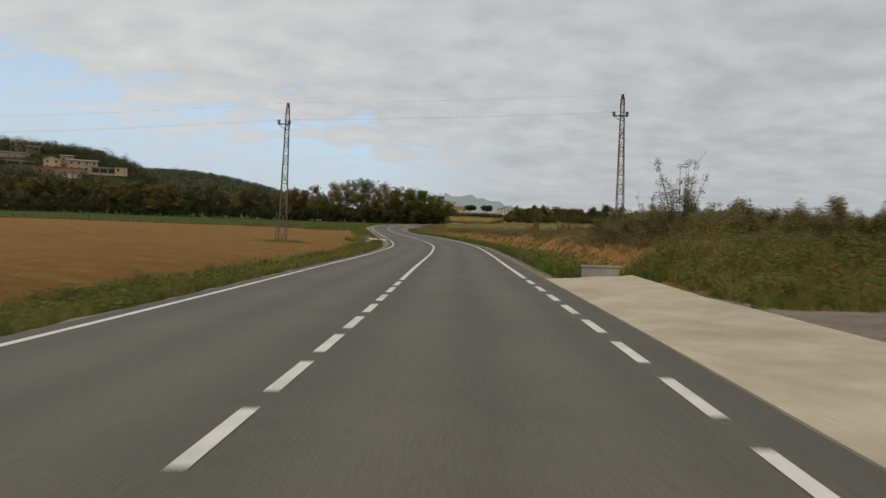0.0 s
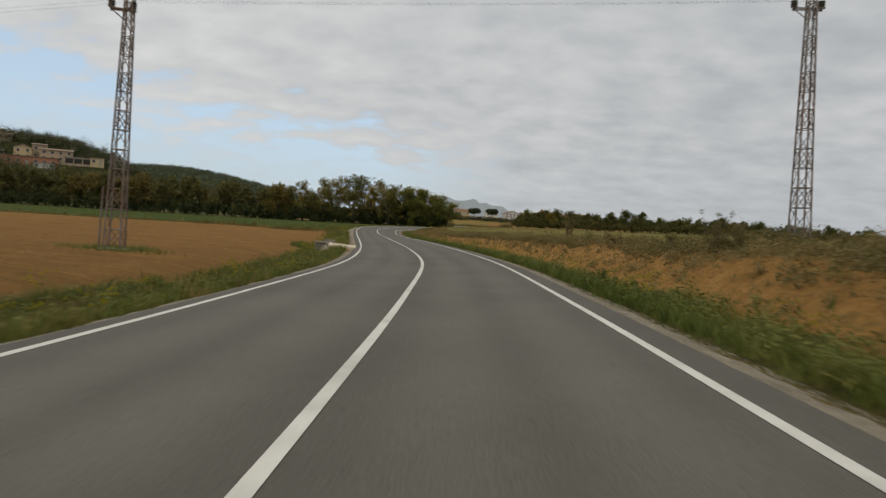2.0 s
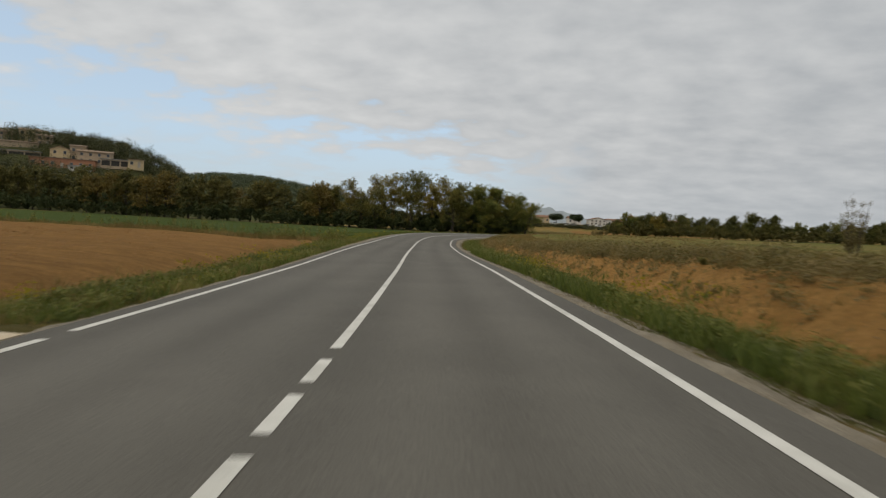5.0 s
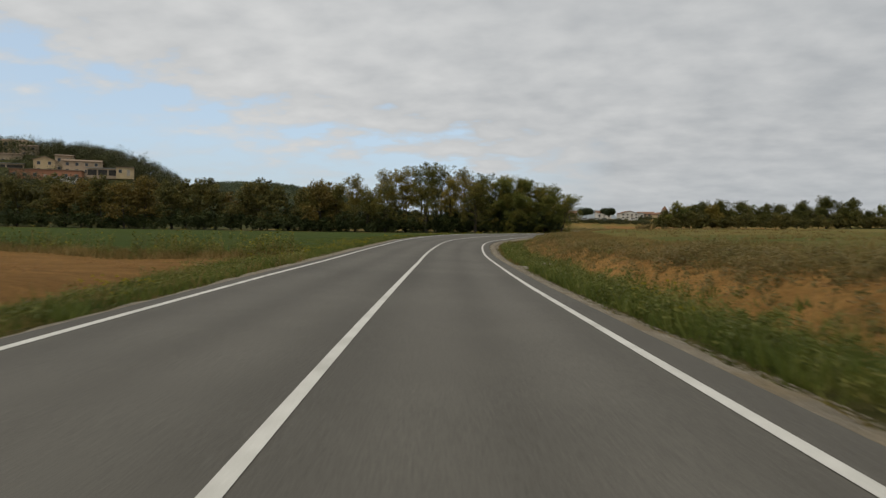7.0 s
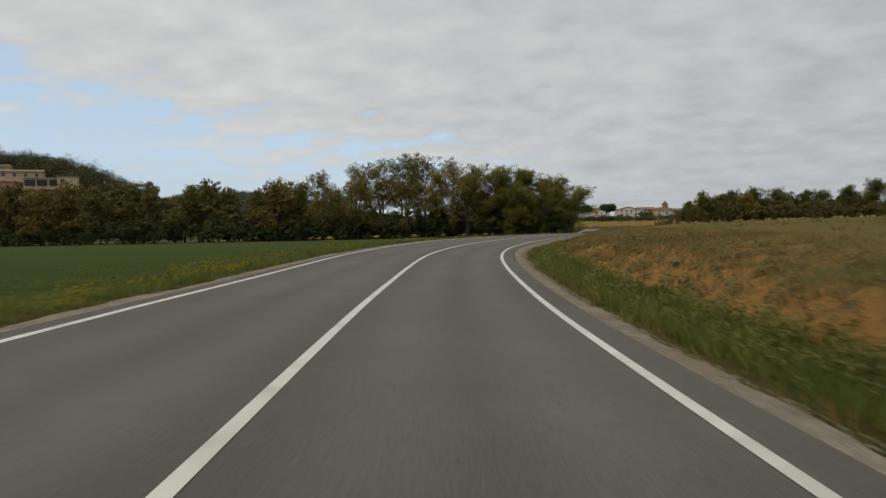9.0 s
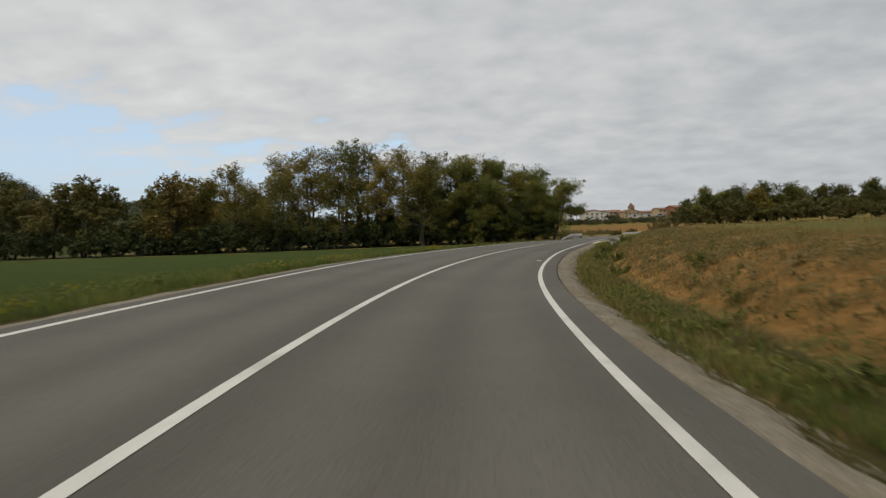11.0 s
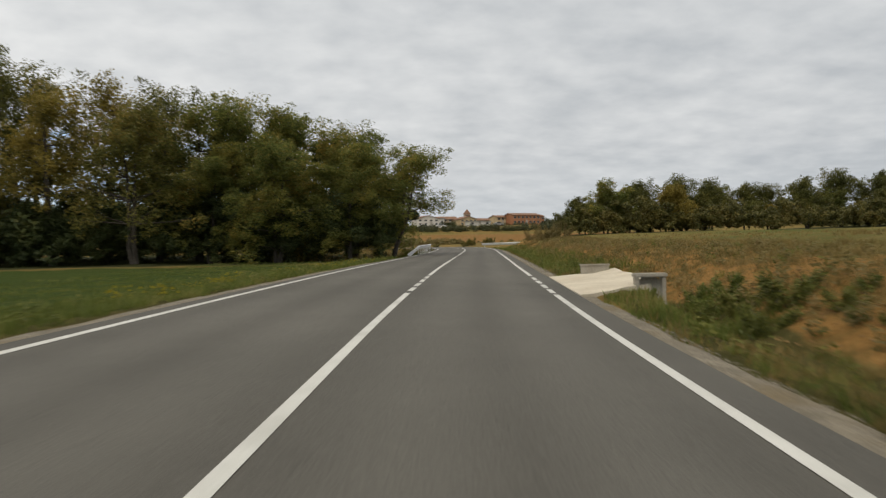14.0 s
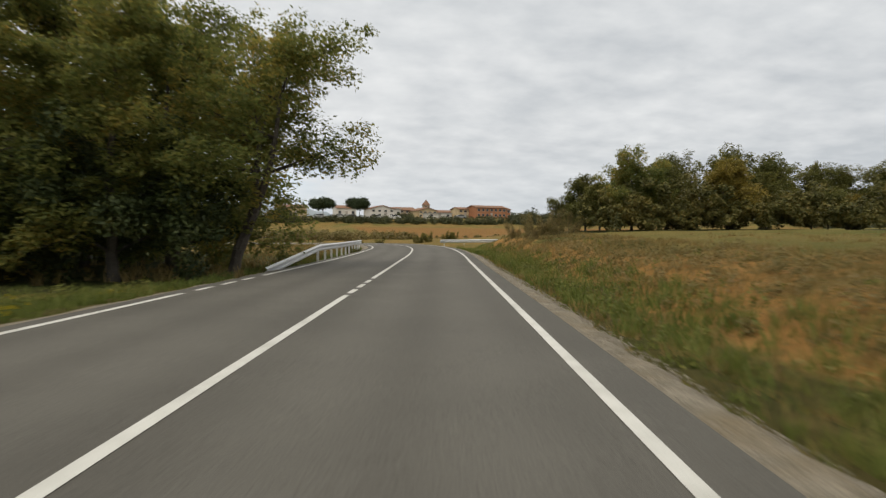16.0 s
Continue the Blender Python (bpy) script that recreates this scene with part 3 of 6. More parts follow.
for d, solid, dashed in (
        (0.0, [(16.25, 68.88), (75.1, 205.0), (211.4, 232.3), (237.1, None)],
         [(-8.22, 15, 1.63, 1.13), (69.35, 4, 1.4, 0.97), (205.5, 4, 1.5, 1.0), (232.7, 3, 1.48, 1.0)]),
        (HALF_R, [(17.2, 205.2), (211.55, None)], [(-8.49, 14, 1.84, 1.17), (205.55, 4, 1.46, 1.03)]),
        (-HALF_L, [(None, 69.7), (75.95, 232.3), (238.05, None)], [(70.2, 4, 1.4, 1.0), (233.0, 3, 1.62, 1.0)])):
    for a, b in solid:
        marking(0.0 if a is None else arc_at(a), S_END if b is None else arc_at(b), d, "white lines")
    for run in dashed:
        dashes(*run, d)

# loose gravel along both edges, uneven in width
for side, d0, w in ((1, 3.51, 0.56), (-1, -3.46, 0.46)):
    n = int(S_END / 0.5)
    ss = np.linspace(0.5, S_END - 0.5, n)
    outer = d0 + side * (w + 0.08 * np.sin(ss * 0.9) * np.sin(ss * 0.23) + 0.08 * np.sin(ss * 2.7) + 0.07 * np.sin(ss * 6.1) + 0.05 * np.sin(ss * 4.3 + 2 * np.sin(ss * 0.7)) + (0.08 if side > 0 else 0.36) * smooth(112, 132, ss) * (1 - smooth(225, 262, ss)))
    edge_z = np.full(n, -0.235 if side > 0 else -0.175)
    inner_p = on_road(ss, d0, -0.03)
    mid_p = np.stack([on_road([s], (d0 + o) / 2, -0.06)[0] for s, o in zip(ss, outer)])
    out_p = np.stack([on_road([s], o, e)[0] for s, o, e in zip(ss, outer, edge_z)])
    v = np.concatenate([inner_p, mid_p, out_p])
    f = [(c * n + i, (c + 1) * n + i, (c + 1) * n + i + 1, c * n + i + 1) for c in range(2) for i in range(n - 1)]
    if side < 0:
        f = [q[::-1] for q in f]
    tagged(new("gravel_shoulder", mesh_of("gravel_shoulder", v, f, GRAVEL)), "narrow strip of pale gravel beside the asphalt", "gravel", kind="structure")


# ---- trees and shrubs ----
def leaf_cloud(rng, lobes, count, leaf, boughs=0):
    """Small pointed leaves filling the lobes (x, y, z, radius, flatness), thickest near their skins; boughs: split each lobe in so many tufts."""
    if boughs:
        big = np.array(lobes)
        k = np.repeat(np.arange(len(big)), boughs)
        u = rng.normal(size=(len(k), 3))
        u /= np.linalg.norm(u, axis=1)[:, None]
        c = big[k, :3] + u * (big[k, 3] * rng.uniform(0.35, 0.92, len(k)))[:, None]
        lobes = np.column_stack([c, big[k, 3] * rng.uniform(0.26, 0.52, len(k)), rng.uniform(0.62, 1.0, len(k))])
    L = np.array(lobes)
    w = L[:, 3] ** 2.1
    L = L[rng.choice(len(L), count, p=w / w.sum())]
    u = rng.normal(size=(count, 3))
    u /= np.linalg.norm(u, axis=1)[:, None]
    r = L[:, 3] * rng.uniform(0.2, 1.0, count) ** 0.5 * (1 + 0.10 * rng.normal(size=count))
    c = L[:, :3] + u * r[:, None] * np.stack([np.ones(count), np.ones(count), L[:, 4]], 1)
    # blades turn their faces to the sky and outwards
    face = u * 0.55 + np.array([0, 0, 0.75]) + rng.normal(size=(count, 3)) * 0.5
    face /= np.linalg.norm(face, axis=1)[:, None]
    a = np.cross(face, rng.normal(size=(count, 3)))
    a /= np.linalg.norm(a, axis=1)[:, None]
    b = np.cross(face, a)
    s = (leaf * rng.uniform(0.55, 1.35, count))[:, None]
    return np.stack([c - a * s, c - b * s * 0.48, c + a * s, c + b * s * 0.48], 1)


def tree_parts(seed, h, spread, leaf, count, kind="round"):
    rng = np.random.default_rng(seed)
    bm = bmesh.new()
    r0 = 0.016 * h + 0.05
    stems = 1 if kind in ("pine", "round") else 2
    lobes = []
    for k in range(stems):
        p = Vector((rng.uniform(-0.3, 0.3) * k, rng.uniform(-0.3, 0.3) * k, -0.4))
        lean = Vector((0.2 if kind == "airy" else rng.uniform(-0.10, 0.10), rng.uniform(-0.10, 0.10), 1))
        steps = 6
        for i in range(steps):
            t0, t1 = i / steps, (i + 1) / steps
            q = p + (lean + Vector((rng.uniform(-0.12, 0.12), rng.uniform(-0.12, 0.12), 0))) * ((h * 0.88 + 0.4) / steps)
            rod(bm, p, q, r0 * (1 - 0.86 * t0), r0 * (1 - 0.86 * t1), 6)
            if kind == "pine":
                reach_from = 0.5
            else:
                reach_from = 0.34 if kind in ("airy", "tall") else 0.12 if count > 20000 or leaf > 0.3 else 0.2
            if t1 > reach_from:
                for _ in range(3 if kind != "pine" else 4):
                    ang = rng.uniform(0, 6.283)
                    taper = 1.0 - 0.55 * max(0, t1 - 0.45) / 0.55 if kind != "pine" else 1.0
                    out = spread * rng.uniform(0.45, 1.0) * taper
                    tip = q + Vector((math.cos(ang) * out, math.sin(ang) * out, (h / steps) * rng.uniform(0.1, 0.75)))
                    rod(bm, q, tip, r0 * 0.42 * (1 - 0.6 * t1), 0.012, 4)
                    for _ in range(2):
                        e = tip + Vector(np.clip(rng.normal(size=3), -1.2, 1.0) * spread * 0.22)
                        rod(bm, q.lerp(tip, 0.6), e, 0.02, 0.008, 3)
                        if kind != "pine":
                            lobes.append((e.x, e.y, e.z, spread * rng.uniform(0.20, 0.34), rng.uniform(0.75, 1.1)))
                    if kind != "pine" and t1 > 0.6:
                        half = q.lerp(tip, 0.5)
                        lobes.append((half.x, half.y, half.z, spread * 0.24, 1.0))
                    if kind == "pine":
                        lobes.append((tip.x, tip.y, h * rng.uniform(0.68, 0.82), spread * rng.uniform(0.5, 0.62), 0.8))
                    else:
                        lobes.append((tip.x, tip.y, tip.z, spread * rng.uniform(0.26, 0.42), rng.uniform(0.7, 1.05)))
            p = q
        if kind != "pine":
            lobes.append((p.x, p.y, p.z - spread * 0.14, spread * 0.3, 1.0))
    return bm, leaf_cloud(rng, lobes, count, leaf, 0 if kind == "pine" else 9 if count > 20000 else 6 if count < 10000 else 7)


def make_tree(seed, h, spread, leaf, count, leaves, label, kind="round", name="tree", category="tree", group=""):
    bm, cl = tree_parts(seed, h, spread, leaf, count, kind)
    ob = empty(name, Matrix.Identity(4), label, category, group)
    part("trunk", bm, BARK, ob)
    crown = new("crown", quads("crown", cl, leaves))
    crown.parent = ob
    return ob


def place(x, y, turn=0.0, size=1.0, tall=1.0, sink=0.05):
    z = float(height([x], [y])[0]) - sink
    return pose(x, y, z, 0, 0, turn) @ Matrix.Diagonal((size, size, size * tall, 1))


def plant(kinds, spots):
    """The first use of a kind stands as built; all later ones are copies."""
    used = set()
    for k, x, y, turn, size, tall in spots:
        m = place(x, y, turn, size, tall)
        if k in used:
            copy_thing(kinds[k], m @ Matrix.Diagonal((*[1 / v for v in kinds[k].scale], 1)))
        else:
            kinds[k].matrix_basis = m
            used.add(k)
    for k, ob in kinds.items():
        if k not in used:
            for o in (*ob.children_recursive, ob):
                bpy.data.objects.remove(o)


G1 = "grove beside the stream"
NEAR = {
    "n": make_tree(11, 10.2, 3.9, 0.095, 40000, LEAF_GROVE, "tall broadleaf tree with olive green crown and gaps", group=G1),
    "m": make_tree(16, 9.8, 3.8, 0.095, 42000, LEAF_GROVE, "dense dark green broadleaf tree beside the road", "twin", group=G1),
    "c": make_tree(13, 9.6, 3.7, 0.085, 34000, LEAF_GROVE, "slender broadleaf tree with open leafy sprays", "airy", group=G1),
    "b": make_tree(12, 10.5, 4.0, 0.12, 14500, LEAF_OLIVE, "tall broadleaf tree with olive leaves turning yellow", "twin", group=G1),
    "d": make_tree(14, 13.2, 4.0, 0.12, 14000, LEAF_AUTUMN, "tall poplar with yellowing leaves and visible stems", "tall", group=G1),
    "e": make_tree(15, 13.6, 4.2, 0.12, 14000, LEAF_GREEN, "tall dark green broadleaf tree with ragged top", "tall", group=G1),
}
rnd = random.Random(5)
spots = [
    ("c", 1.4, 238.4, 0, 0.98, 0.82), ("n", -1.8, 237.2, 0, 0.92, 0.82), ("m", -6.8, 236.8, 120, 0.95, 0.84), ("n", -11.5, 237.5, 75, 0.93, 0.84),
    ("n", -4.6, 246.0, 200, 1.15, 1.0), ("m", -1.0, 244.0, 60, 1.06, 0.97), ("m", -8.6, 243.5, 20, 1.14, 1.03), ("c", -12.8, 241.5, 300, 1.15, 1.0),
    ("e", -15.5, 241.5, 0, 0.9, 1.0), ("b", -16.0, 236.5, 20, 0.95, 1.0), ("d", -20.0, 244.5, 0, 1.0, 0.98), ("e", -25.0, 243.5, 140, 1.05, 1.02),
    ("d", -21.5, 238.0, 210, 0.85, 0.97), ("e", -29.0, 248.0, 260, 1.05, 1.02), ("d", -32.0, 241.0, 90, 0.98, 1.0), ("d", -38.0, 244.5, 330, 0.96, 1.0),
    ("b", -36.0, 238.0, 110, 1.0, 0.98), ("d", -43.5, 241.0, 30, 0.87, 1.0), ("b", -27.0, 237.5, 230, 0.95, 1.0), ("b", -17.0, 250.0, 190, 1.05, 1.0), ("b", -47.5, 243.0, 10, 0.97, 1.0), ("b", -52.5, 240.5, 80, 0.9, 0.95), ("b", -40.5, 239.0, 160, 0.9, 0.95),
]
plant(NEAR, [(k, x, y + 4, r, s, t) for k, x, y, r, s, t in spots])

G2 = "wood along the stream"
HEDGE = {
    "a": make_tree(21, 12.5, 4.8, 0.26, 6000, LEAF_WOOD, "broadleaf tree in the stream wood, olive and brown", group=G2),
    "b": make_tree(22, 13.0, 5.0, 0.26, 6000, LEAF_WOOD, "dark green broadleaf tree in the stream wood", group=G2),
    "c": make_tree(23, 12.0, 4.6, 0.26, 6000, LEAF_WOOD_GOLD, "yellowing broadleaf tree in the stream wood", "twin", group=G2),
    "d": make_tree(24, 11.0, 5.0, 0.26, 6000, LEAF_WOOD, "broad dark tree in the stream wood", group=G2),
}
spots = []
x = -50.0
while x > -310:
    for row in range(2):
        k = rnd.choice("aabbcd")
        spots.append((k, x + rnd.uniform(-1.5, 1.5), 244 + 8 * row + 0.05 * (-50 - x) + rnd.uniform(-2.5, 2.5), rnd.uniform(0, 360), rnd.uniform(0.82, 0.98) * (0.9 if x > -80 else 1.0), rnd.uniform(0.93, 1.05)))
    x -= 5.2 + 0.012 * (-50 - x)
plant(HEDGE, spots)

G3 = "wood above the dry field"
RIGHT = {
    "a": make_tree(31, 7.2, 4.0, 0.115, 19000, LEAF_GROVE, "broadleaf tree with thin olive crown at a field's edge", group=G3),
    "b": make_tree(32, 6.4, 4.0, 0.115, 20000, LEAF_GREEN, "dark green oak at the edge of the dry field", group=G3),
    "c": make_tree(33, 6.2, 3.0, 0.115, 20000, LEAF_AUTUMN, "yellow autumn tree at the edge of the dry field", "twin", group=G3),
    "d": make_tree(34, 7.6, 3.8, 0.115, 20000, LEAF_GREEN, "tall dark tree with ragged double crown", "twin", group=G3),
}
plant(RIGHT, [(k, x - 4.5, y - 1.5, r, 0.88 * s * (0.95 if x < 50 else 0.93 if int(7 * x) % 5 == 0 else 0.68 if int(7 * x) % 3 == 0 else 0.82), t) for k, x, y, r, s, t in [
    ("b", 31.2, 268.0, 0, 0.62, 0.95), ("a", 34.6, 269.5, 0, 0.92, 1.0), ("b", 39.0, 272.5, 80, 0.95, 1.0), ("a", 36.5, 274.5, 190, 0.8, 1.0), ("c", 42.5, 268.5, 0, 0.98, 1.0),
    ("d", 45.5, 272.0, 0, 0.98, 1.0), ("d", 49.5, 273.0, 150, 0.95, 1.0), ("b", 54.0, 270.5, 200, 0.9, 0.95), ("c", 58.0, 272.5, 60, 0.75, 0.9), ("b", 62.0, 270.0, 310, 1.0, 0.95),
    ("a", 67.5, 272.0, 100, 0.85, 0.95), ("b", 72.0, 268.0, 20, 1.1, 1.05), ("d", 78.0, 270.0, 230, 0.85, 1.0), ("b", 84.0, 266.0, 170, 1.05, 1.0), ("a", 90.0, 268.0, 270, 0.85, 1.0),
    ("b", 97.0, 263.0, 90, 1.0, 1.0), ("d", 104.0, 264.0, 40, 0.9, 0.9), ("b", 112.0, 262.0, 140, 1.05, 1.0), ("a", 121.0, 258.0, 10, 0.95, 0.9), ("b", 131.0, 254.0, 280, 1.1, 0.95),
    ("b", 33.0, 274.0, 33, 0.8, 0.95), ("d", 41.5, 275.5, 77, 0.95, 1.0), ("b", 47.0, 269.5, 15, 0.85, 0.9), ("a", 52.0, 275.5, 66, 1.0, 1.0), ("b", 56.5, 275.0, 120, 1.05, 1.0), ("d", 60.0, 274.5, 300, 0.9, 1.0),
    ("b", 65.0, 274.0, 45, 1.1, 1.05), ("d", 70.0, 273.5, 250, 1.1, 1.05), ("b", 75.0, 272.5, 130, 1.1, 1.1), ("a", 81.0, 271.0, 10, 1.05, 1.05), ("b", 87.5, 270.5, 200, 1.15, 1.05), ("b", 93.5, 267.0, 320, 1.1, 1.1), ("d", 100.5, 266.0, 80, 1.05, 1.0), ("b", 108.0, 265.0, 20, 1.1, 1.1),
    ("d", 142.0, 250.0, 200, 0.9, 0.9), ("b", 154.0, 246.0, 60, 1.1, 0.9),
]])

# undergrowth at the foot of the groves, one mass nobody could count
rng = np.random.default_rng(9)


def mass(rng, rows, count, leaf, lift=0.0):
    lobes = []
    for x, y0, y1, r, n in rows:
        for _ in range(n):
            px, py = x + rng.uniform(-0.6, 0.6), rng.uniform(y0, y1)
            rr = r * rng.uniform(0.6, 1.3)
            lobes.append((px, py, float(height([px], [py])[0]) + rr * rng.uniform(0.5, 1.7) + lift * rng.uniform(0, 1) ** 1.5, rr, 1.2))
    return leaf_cloud(rng, lobes, count, leaf, 3)


near_rows = [(xx, 239.6 + 0.02 * (2 - xx), 242.4, 1.15, 5) for xx in np.arange(0.6, -24, -0.6)] + [(xx, 243, 256, 1.7, 3) for xx in np.arange(-1.0, -24, -0.9)]
far_rows = [(xx, 240.5, 254, 1.6, 6) for xx in np.arange(-18, -52, -0.9)] + [(xx, 241 + 0.05 * (-50 - xx), 256 + 0.05 * (-50 - xx), 2.0, 5) for xx in np.arange(-52, -300, -2.0)]
back_rows = [(xx, 254, 262, 1.9, 4) for xx in np.arange(-2, -66, -1.0)] + [(xx, 240.2, 243.4, 1.0, 4) for xx in np.arange(-22, -66, -0.9)]
right_rows = [(xx, 263.4 - 0.22 * max(0, xx - 66), 267.0 - 0.22 * max(0, xx - 66), 0.85, 5) for xx in np.arange(25.5, 140, 0.8)] + [(xx, 264.5 - 0.22 * max(0, xx - 66), 275 - 0.22 * max(0, xx - 66), 1.3, 5) for xx in np.arange(26.5, 140, 1.0)]
stream_rows = [(xx, 240.2 + 0.05 * (-50 - xx), 244 + 0.05 * (-50 - xx), 1.4, 5) for xx in np.arange(-50, -300, -1.3)]
tagged(new("undergrowth", quads("undergrowth", mass(rng, back_rows, 130000, 0.19, 1.2), LEAF_IVY_SHADE)), "dense dark thicket behind and below the grove", "undergrowth", kind="stuff")
tagged(new("undergrowth", quads("undergrowth", mass(rng, right_rows, 230000, 0.15, 1.2), LEAF_WOOD)), "dark shrubs below the wood above the dry field", "undergrowth", kind="stuff")
tagged(new("undergrowth", quads("undergrowth", mass(rng, near_rows, 190000, 0.085, 2.4), LEAF_IVY_SHADE)), "dark tangled undergrowth below the roadside trees", "undergrowth", kind="stuff")
tagged(new("undergrowth", quads("undergrowth", mass(rng, far_rows, 200000, 0.18, 1.2), LEAF_IVY_SHADE)), "dark shrubs at the foot of distant woods", "undergrowth", kind="stuff")

tagged(new("undergrowth", quads("undergrowth", mass(rng, stream_rows, 90000, 0.2, 1.2), LEAF_IVY_SHADE)), "dark thicket along the front of the stream wood", "undergrowth", kind="stuff")

# scrub and trees over the hill
rng = np.random.default_rng(10)
lobes, wide = [], []


def on_hill(px, py, lift, rr, tall=1.15):
    lobes.append((px, py, float(height([px], [py])[0]) + lift, rr, tall))


for k in range(4200):
    px, py = (rng.uniform(-430, -50), rng.uniform(262, 520)) if k < 1300 else (rng.uniform(-282, -100), rng.uniform(275, 392))
    if px > -0.415 * py + 4 or -212 < px < -140 and 312 < py < 337 and rng.random() < (0.55 if px < -190 else 0.93 if py < 327 else 0.7):
        continue
    if -257 < px < -195 and 341 < py < 379 and rng.random() < 0.3:
        continue
    rr = rng.uniform(1.2, 2.5)
    on_hill(px, py, rr * 0.9, rr)
for k in range(300):   # single round crowns that break the skyline
    px = rng.uniform(-236, -128)
    py = rng.uniform(337, 372)
    if px > -0.415 * py + 2:
        continue
    lift, rr = rng.uniform(1.5, 4.2), rng.uniform(1.5, 2.9)
    for _ in range(5):
        on_hill(px + rng.normal() * rr * 0.55, py + rng.normal() * rr * 0.55, lift + rng.normal() * rr * 0.3, rr * rng.uniform(0.6, 1.0))
for _ in range(26):
    on_hill(rng.uniform(-193, -186.5), rng.uniform(325, 334), rng.uniform(0.8, 2.0), rng.uniform(1.0, 1.7))
for px, py, tall in ((-206.5, 352, 9), (-212, 354, 7), (-216.5, 353, 6), (-222, 358, 6.5), (-227, 358, 5)):   # dark pines on the hilltop
    for t in (0.35, 0.6, 0.85):
        on_hill(px + rng.normal() * 0.3, py, tall * t, 2.1 * (1.15 - t), 1.6)
for _ in range(340):   # trees below the farm buildings
    px, py = rng.uniform(-205, -132), rng.uniform(299, 313)
    rr = rng.uniform(1.4, 2.3)
    on_hill(px, py, rr * rng.uniform(0.7, 2.3 if px > -163 else 1.5), rr)
tagged(new("hill_woods", quads("hill_woods", leaf_cloud(rng, lobes, 320000, 0.27), LEAF_FAR)), "dark green woods covering the hill", "woods", kind="stuff")
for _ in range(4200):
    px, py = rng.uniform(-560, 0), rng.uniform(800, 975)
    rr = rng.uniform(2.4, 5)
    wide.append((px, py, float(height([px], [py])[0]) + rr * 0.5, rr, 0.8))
tagged(new("far_woods", quads("far_woods", leaf_cloud(rng, wide, 210000, 0.7), LEAF_RIDGE_HAZED)), "far green wooded ridge paled with distance haze", "woods", kind="stuff")


def make_bush(seed, h, spread, leaf, count, leaves, label, stems=7, name="shrub", group="scrub on the bank"):
    rng = np.random.default_rng(seed)
    ob, lobes = empty(name, Matrix.Identity(4), label, "shrub", group), []
    for _ in range(stems):
        bm = bmesh.new()
        a = rng.uniform(0, 6.283)
        base = Vector((math.cos(a), math.sin(a), 0)) * spread * 0.2 + Vector((0, 0, -0.1))
        tip = Vector((math.cos(a) * spread * rng.uniform(0.3, 1), math.sin(a) * spread * rng.uniform(0.3, 1), h * rng.uniform(0.55, 1)))
        mid = base.lerp(tip, 0.5) + Vector((0, 0, h * 0.08))
        rod(bm, base, mid, 0.022, 0.014, 4)
        rod(bm, mid, tip, 0.014, 0.005, 4)
        for t in (0.35, 0.6, 0.8, 1.0):
            p = base.lerp(tip, t)
            lobes.append((p.x, p.y, p.z, spread * rng.uniform(0.16, 0.34) * (1.15 - 0.5 * t), 1.3))
            e = p + Vector(rng.normal(size=3) * spread * 0.2)
            rod(bm, p, e, 0.008, 0.004, 3)
        part("stem", bm, BARK, ob)
    lv = new("foliage", quads("foliage", leaf_cloud(rng, lobes, count, leaf), leaves))
    lv.parent = ob
    return ob


BUSH = {
    "s": make_bush(41, 1.25, 1.2, 0.037, 5600, LEAF_SCRUB, "brownish scrub bush on the clay bank"),
    "g": make_bush(42, 1.05, 1.1, 0.055, 3200, LEAF_OLIVE, "olive green bush on the bank"),
    "t": make_bush(43, 2.9, 0.95, 0.028, 7500, LEAF_SCRUB, "tall thin shrub with small dry leaves", 15),
    "k": make_bush(45, 0.75, 0.85, 0.045, 3000, LEAF_WEED, "low dark green bush on the clay bank"),
    "l": make_bush(44, 0.9, 0.9, 0.06, 1800, GRASS_FRESH, "low green weed clump on the verge"),
}
spots = [("t", 8.8, 25.2, 0, 1.0, 1.0), ("t", 14.0, 100.0, 60, 0.85, 1.0), ("t", 12.0, 40.0, 100, 0.8, 1.0), ("s", 20.6, 265.0, 0, 0.7, 1.1)]
for _ in range(120):
    y = rnd.uniform(16.5, 56)
    p = on_road([arc_at(y)], rnd.uniform(8.4, 16) + max(0, 20 - y) * 0.4)[0]
    spots.append((rnd.choice("sssg"), p[0], p[1], rnd.uniform(0, 360), rnd.uniform(0.65, 0.9) if y < 31 else rnd.uniform(0.35, 0.6), rnd.uniform(0.7, 1.05)))
for _ in range(26):
    y = rnd.uniform(18, 36)
    p = on_road([arc_at(y)], rnd.uniform(8.2, 11.5) + max(0, 20 - y) * 0.4)[0]
    spots.append(("s", p[0], p[1], rnd.uniform(0, 360), rnd.uniform(0.7, 0.95), rnd.uniform(0.75, 1.0)))
for _ in range(18):
    y = rnd.uniform(22, 33)
    p = on_road([arc_at(y)], rnd.uniform(8.6, 12.5))[0]
    spots.append(("s", p[0], p[1], rnd.uniform(0, 360), rnd.uniform(0.7, 1.1), 1.05))
for _ in range(44):
    y = rnd.uniform(23, 34)
    p = on_road([arc_at(y)], rnd.uniform(7.9, 9.4))[0]
    spots.append(("s", p[0], p[1], rnd.uniform(0, 360), rnd.uniform(0.5, 0.85), rnd.uniform(0.8, 1.1)))
for _ in range(7):
    y = rnd.uniform(17, 52)
    p = on_road([arc_at(y)], rnd.uniform(8, 13))[0]
    spots.append(("t", p[0], p[1], rnd.uniform(0, 360), rnd.uniform(0.3, 0.5), rnd.uniform(0.8, 1.0)))
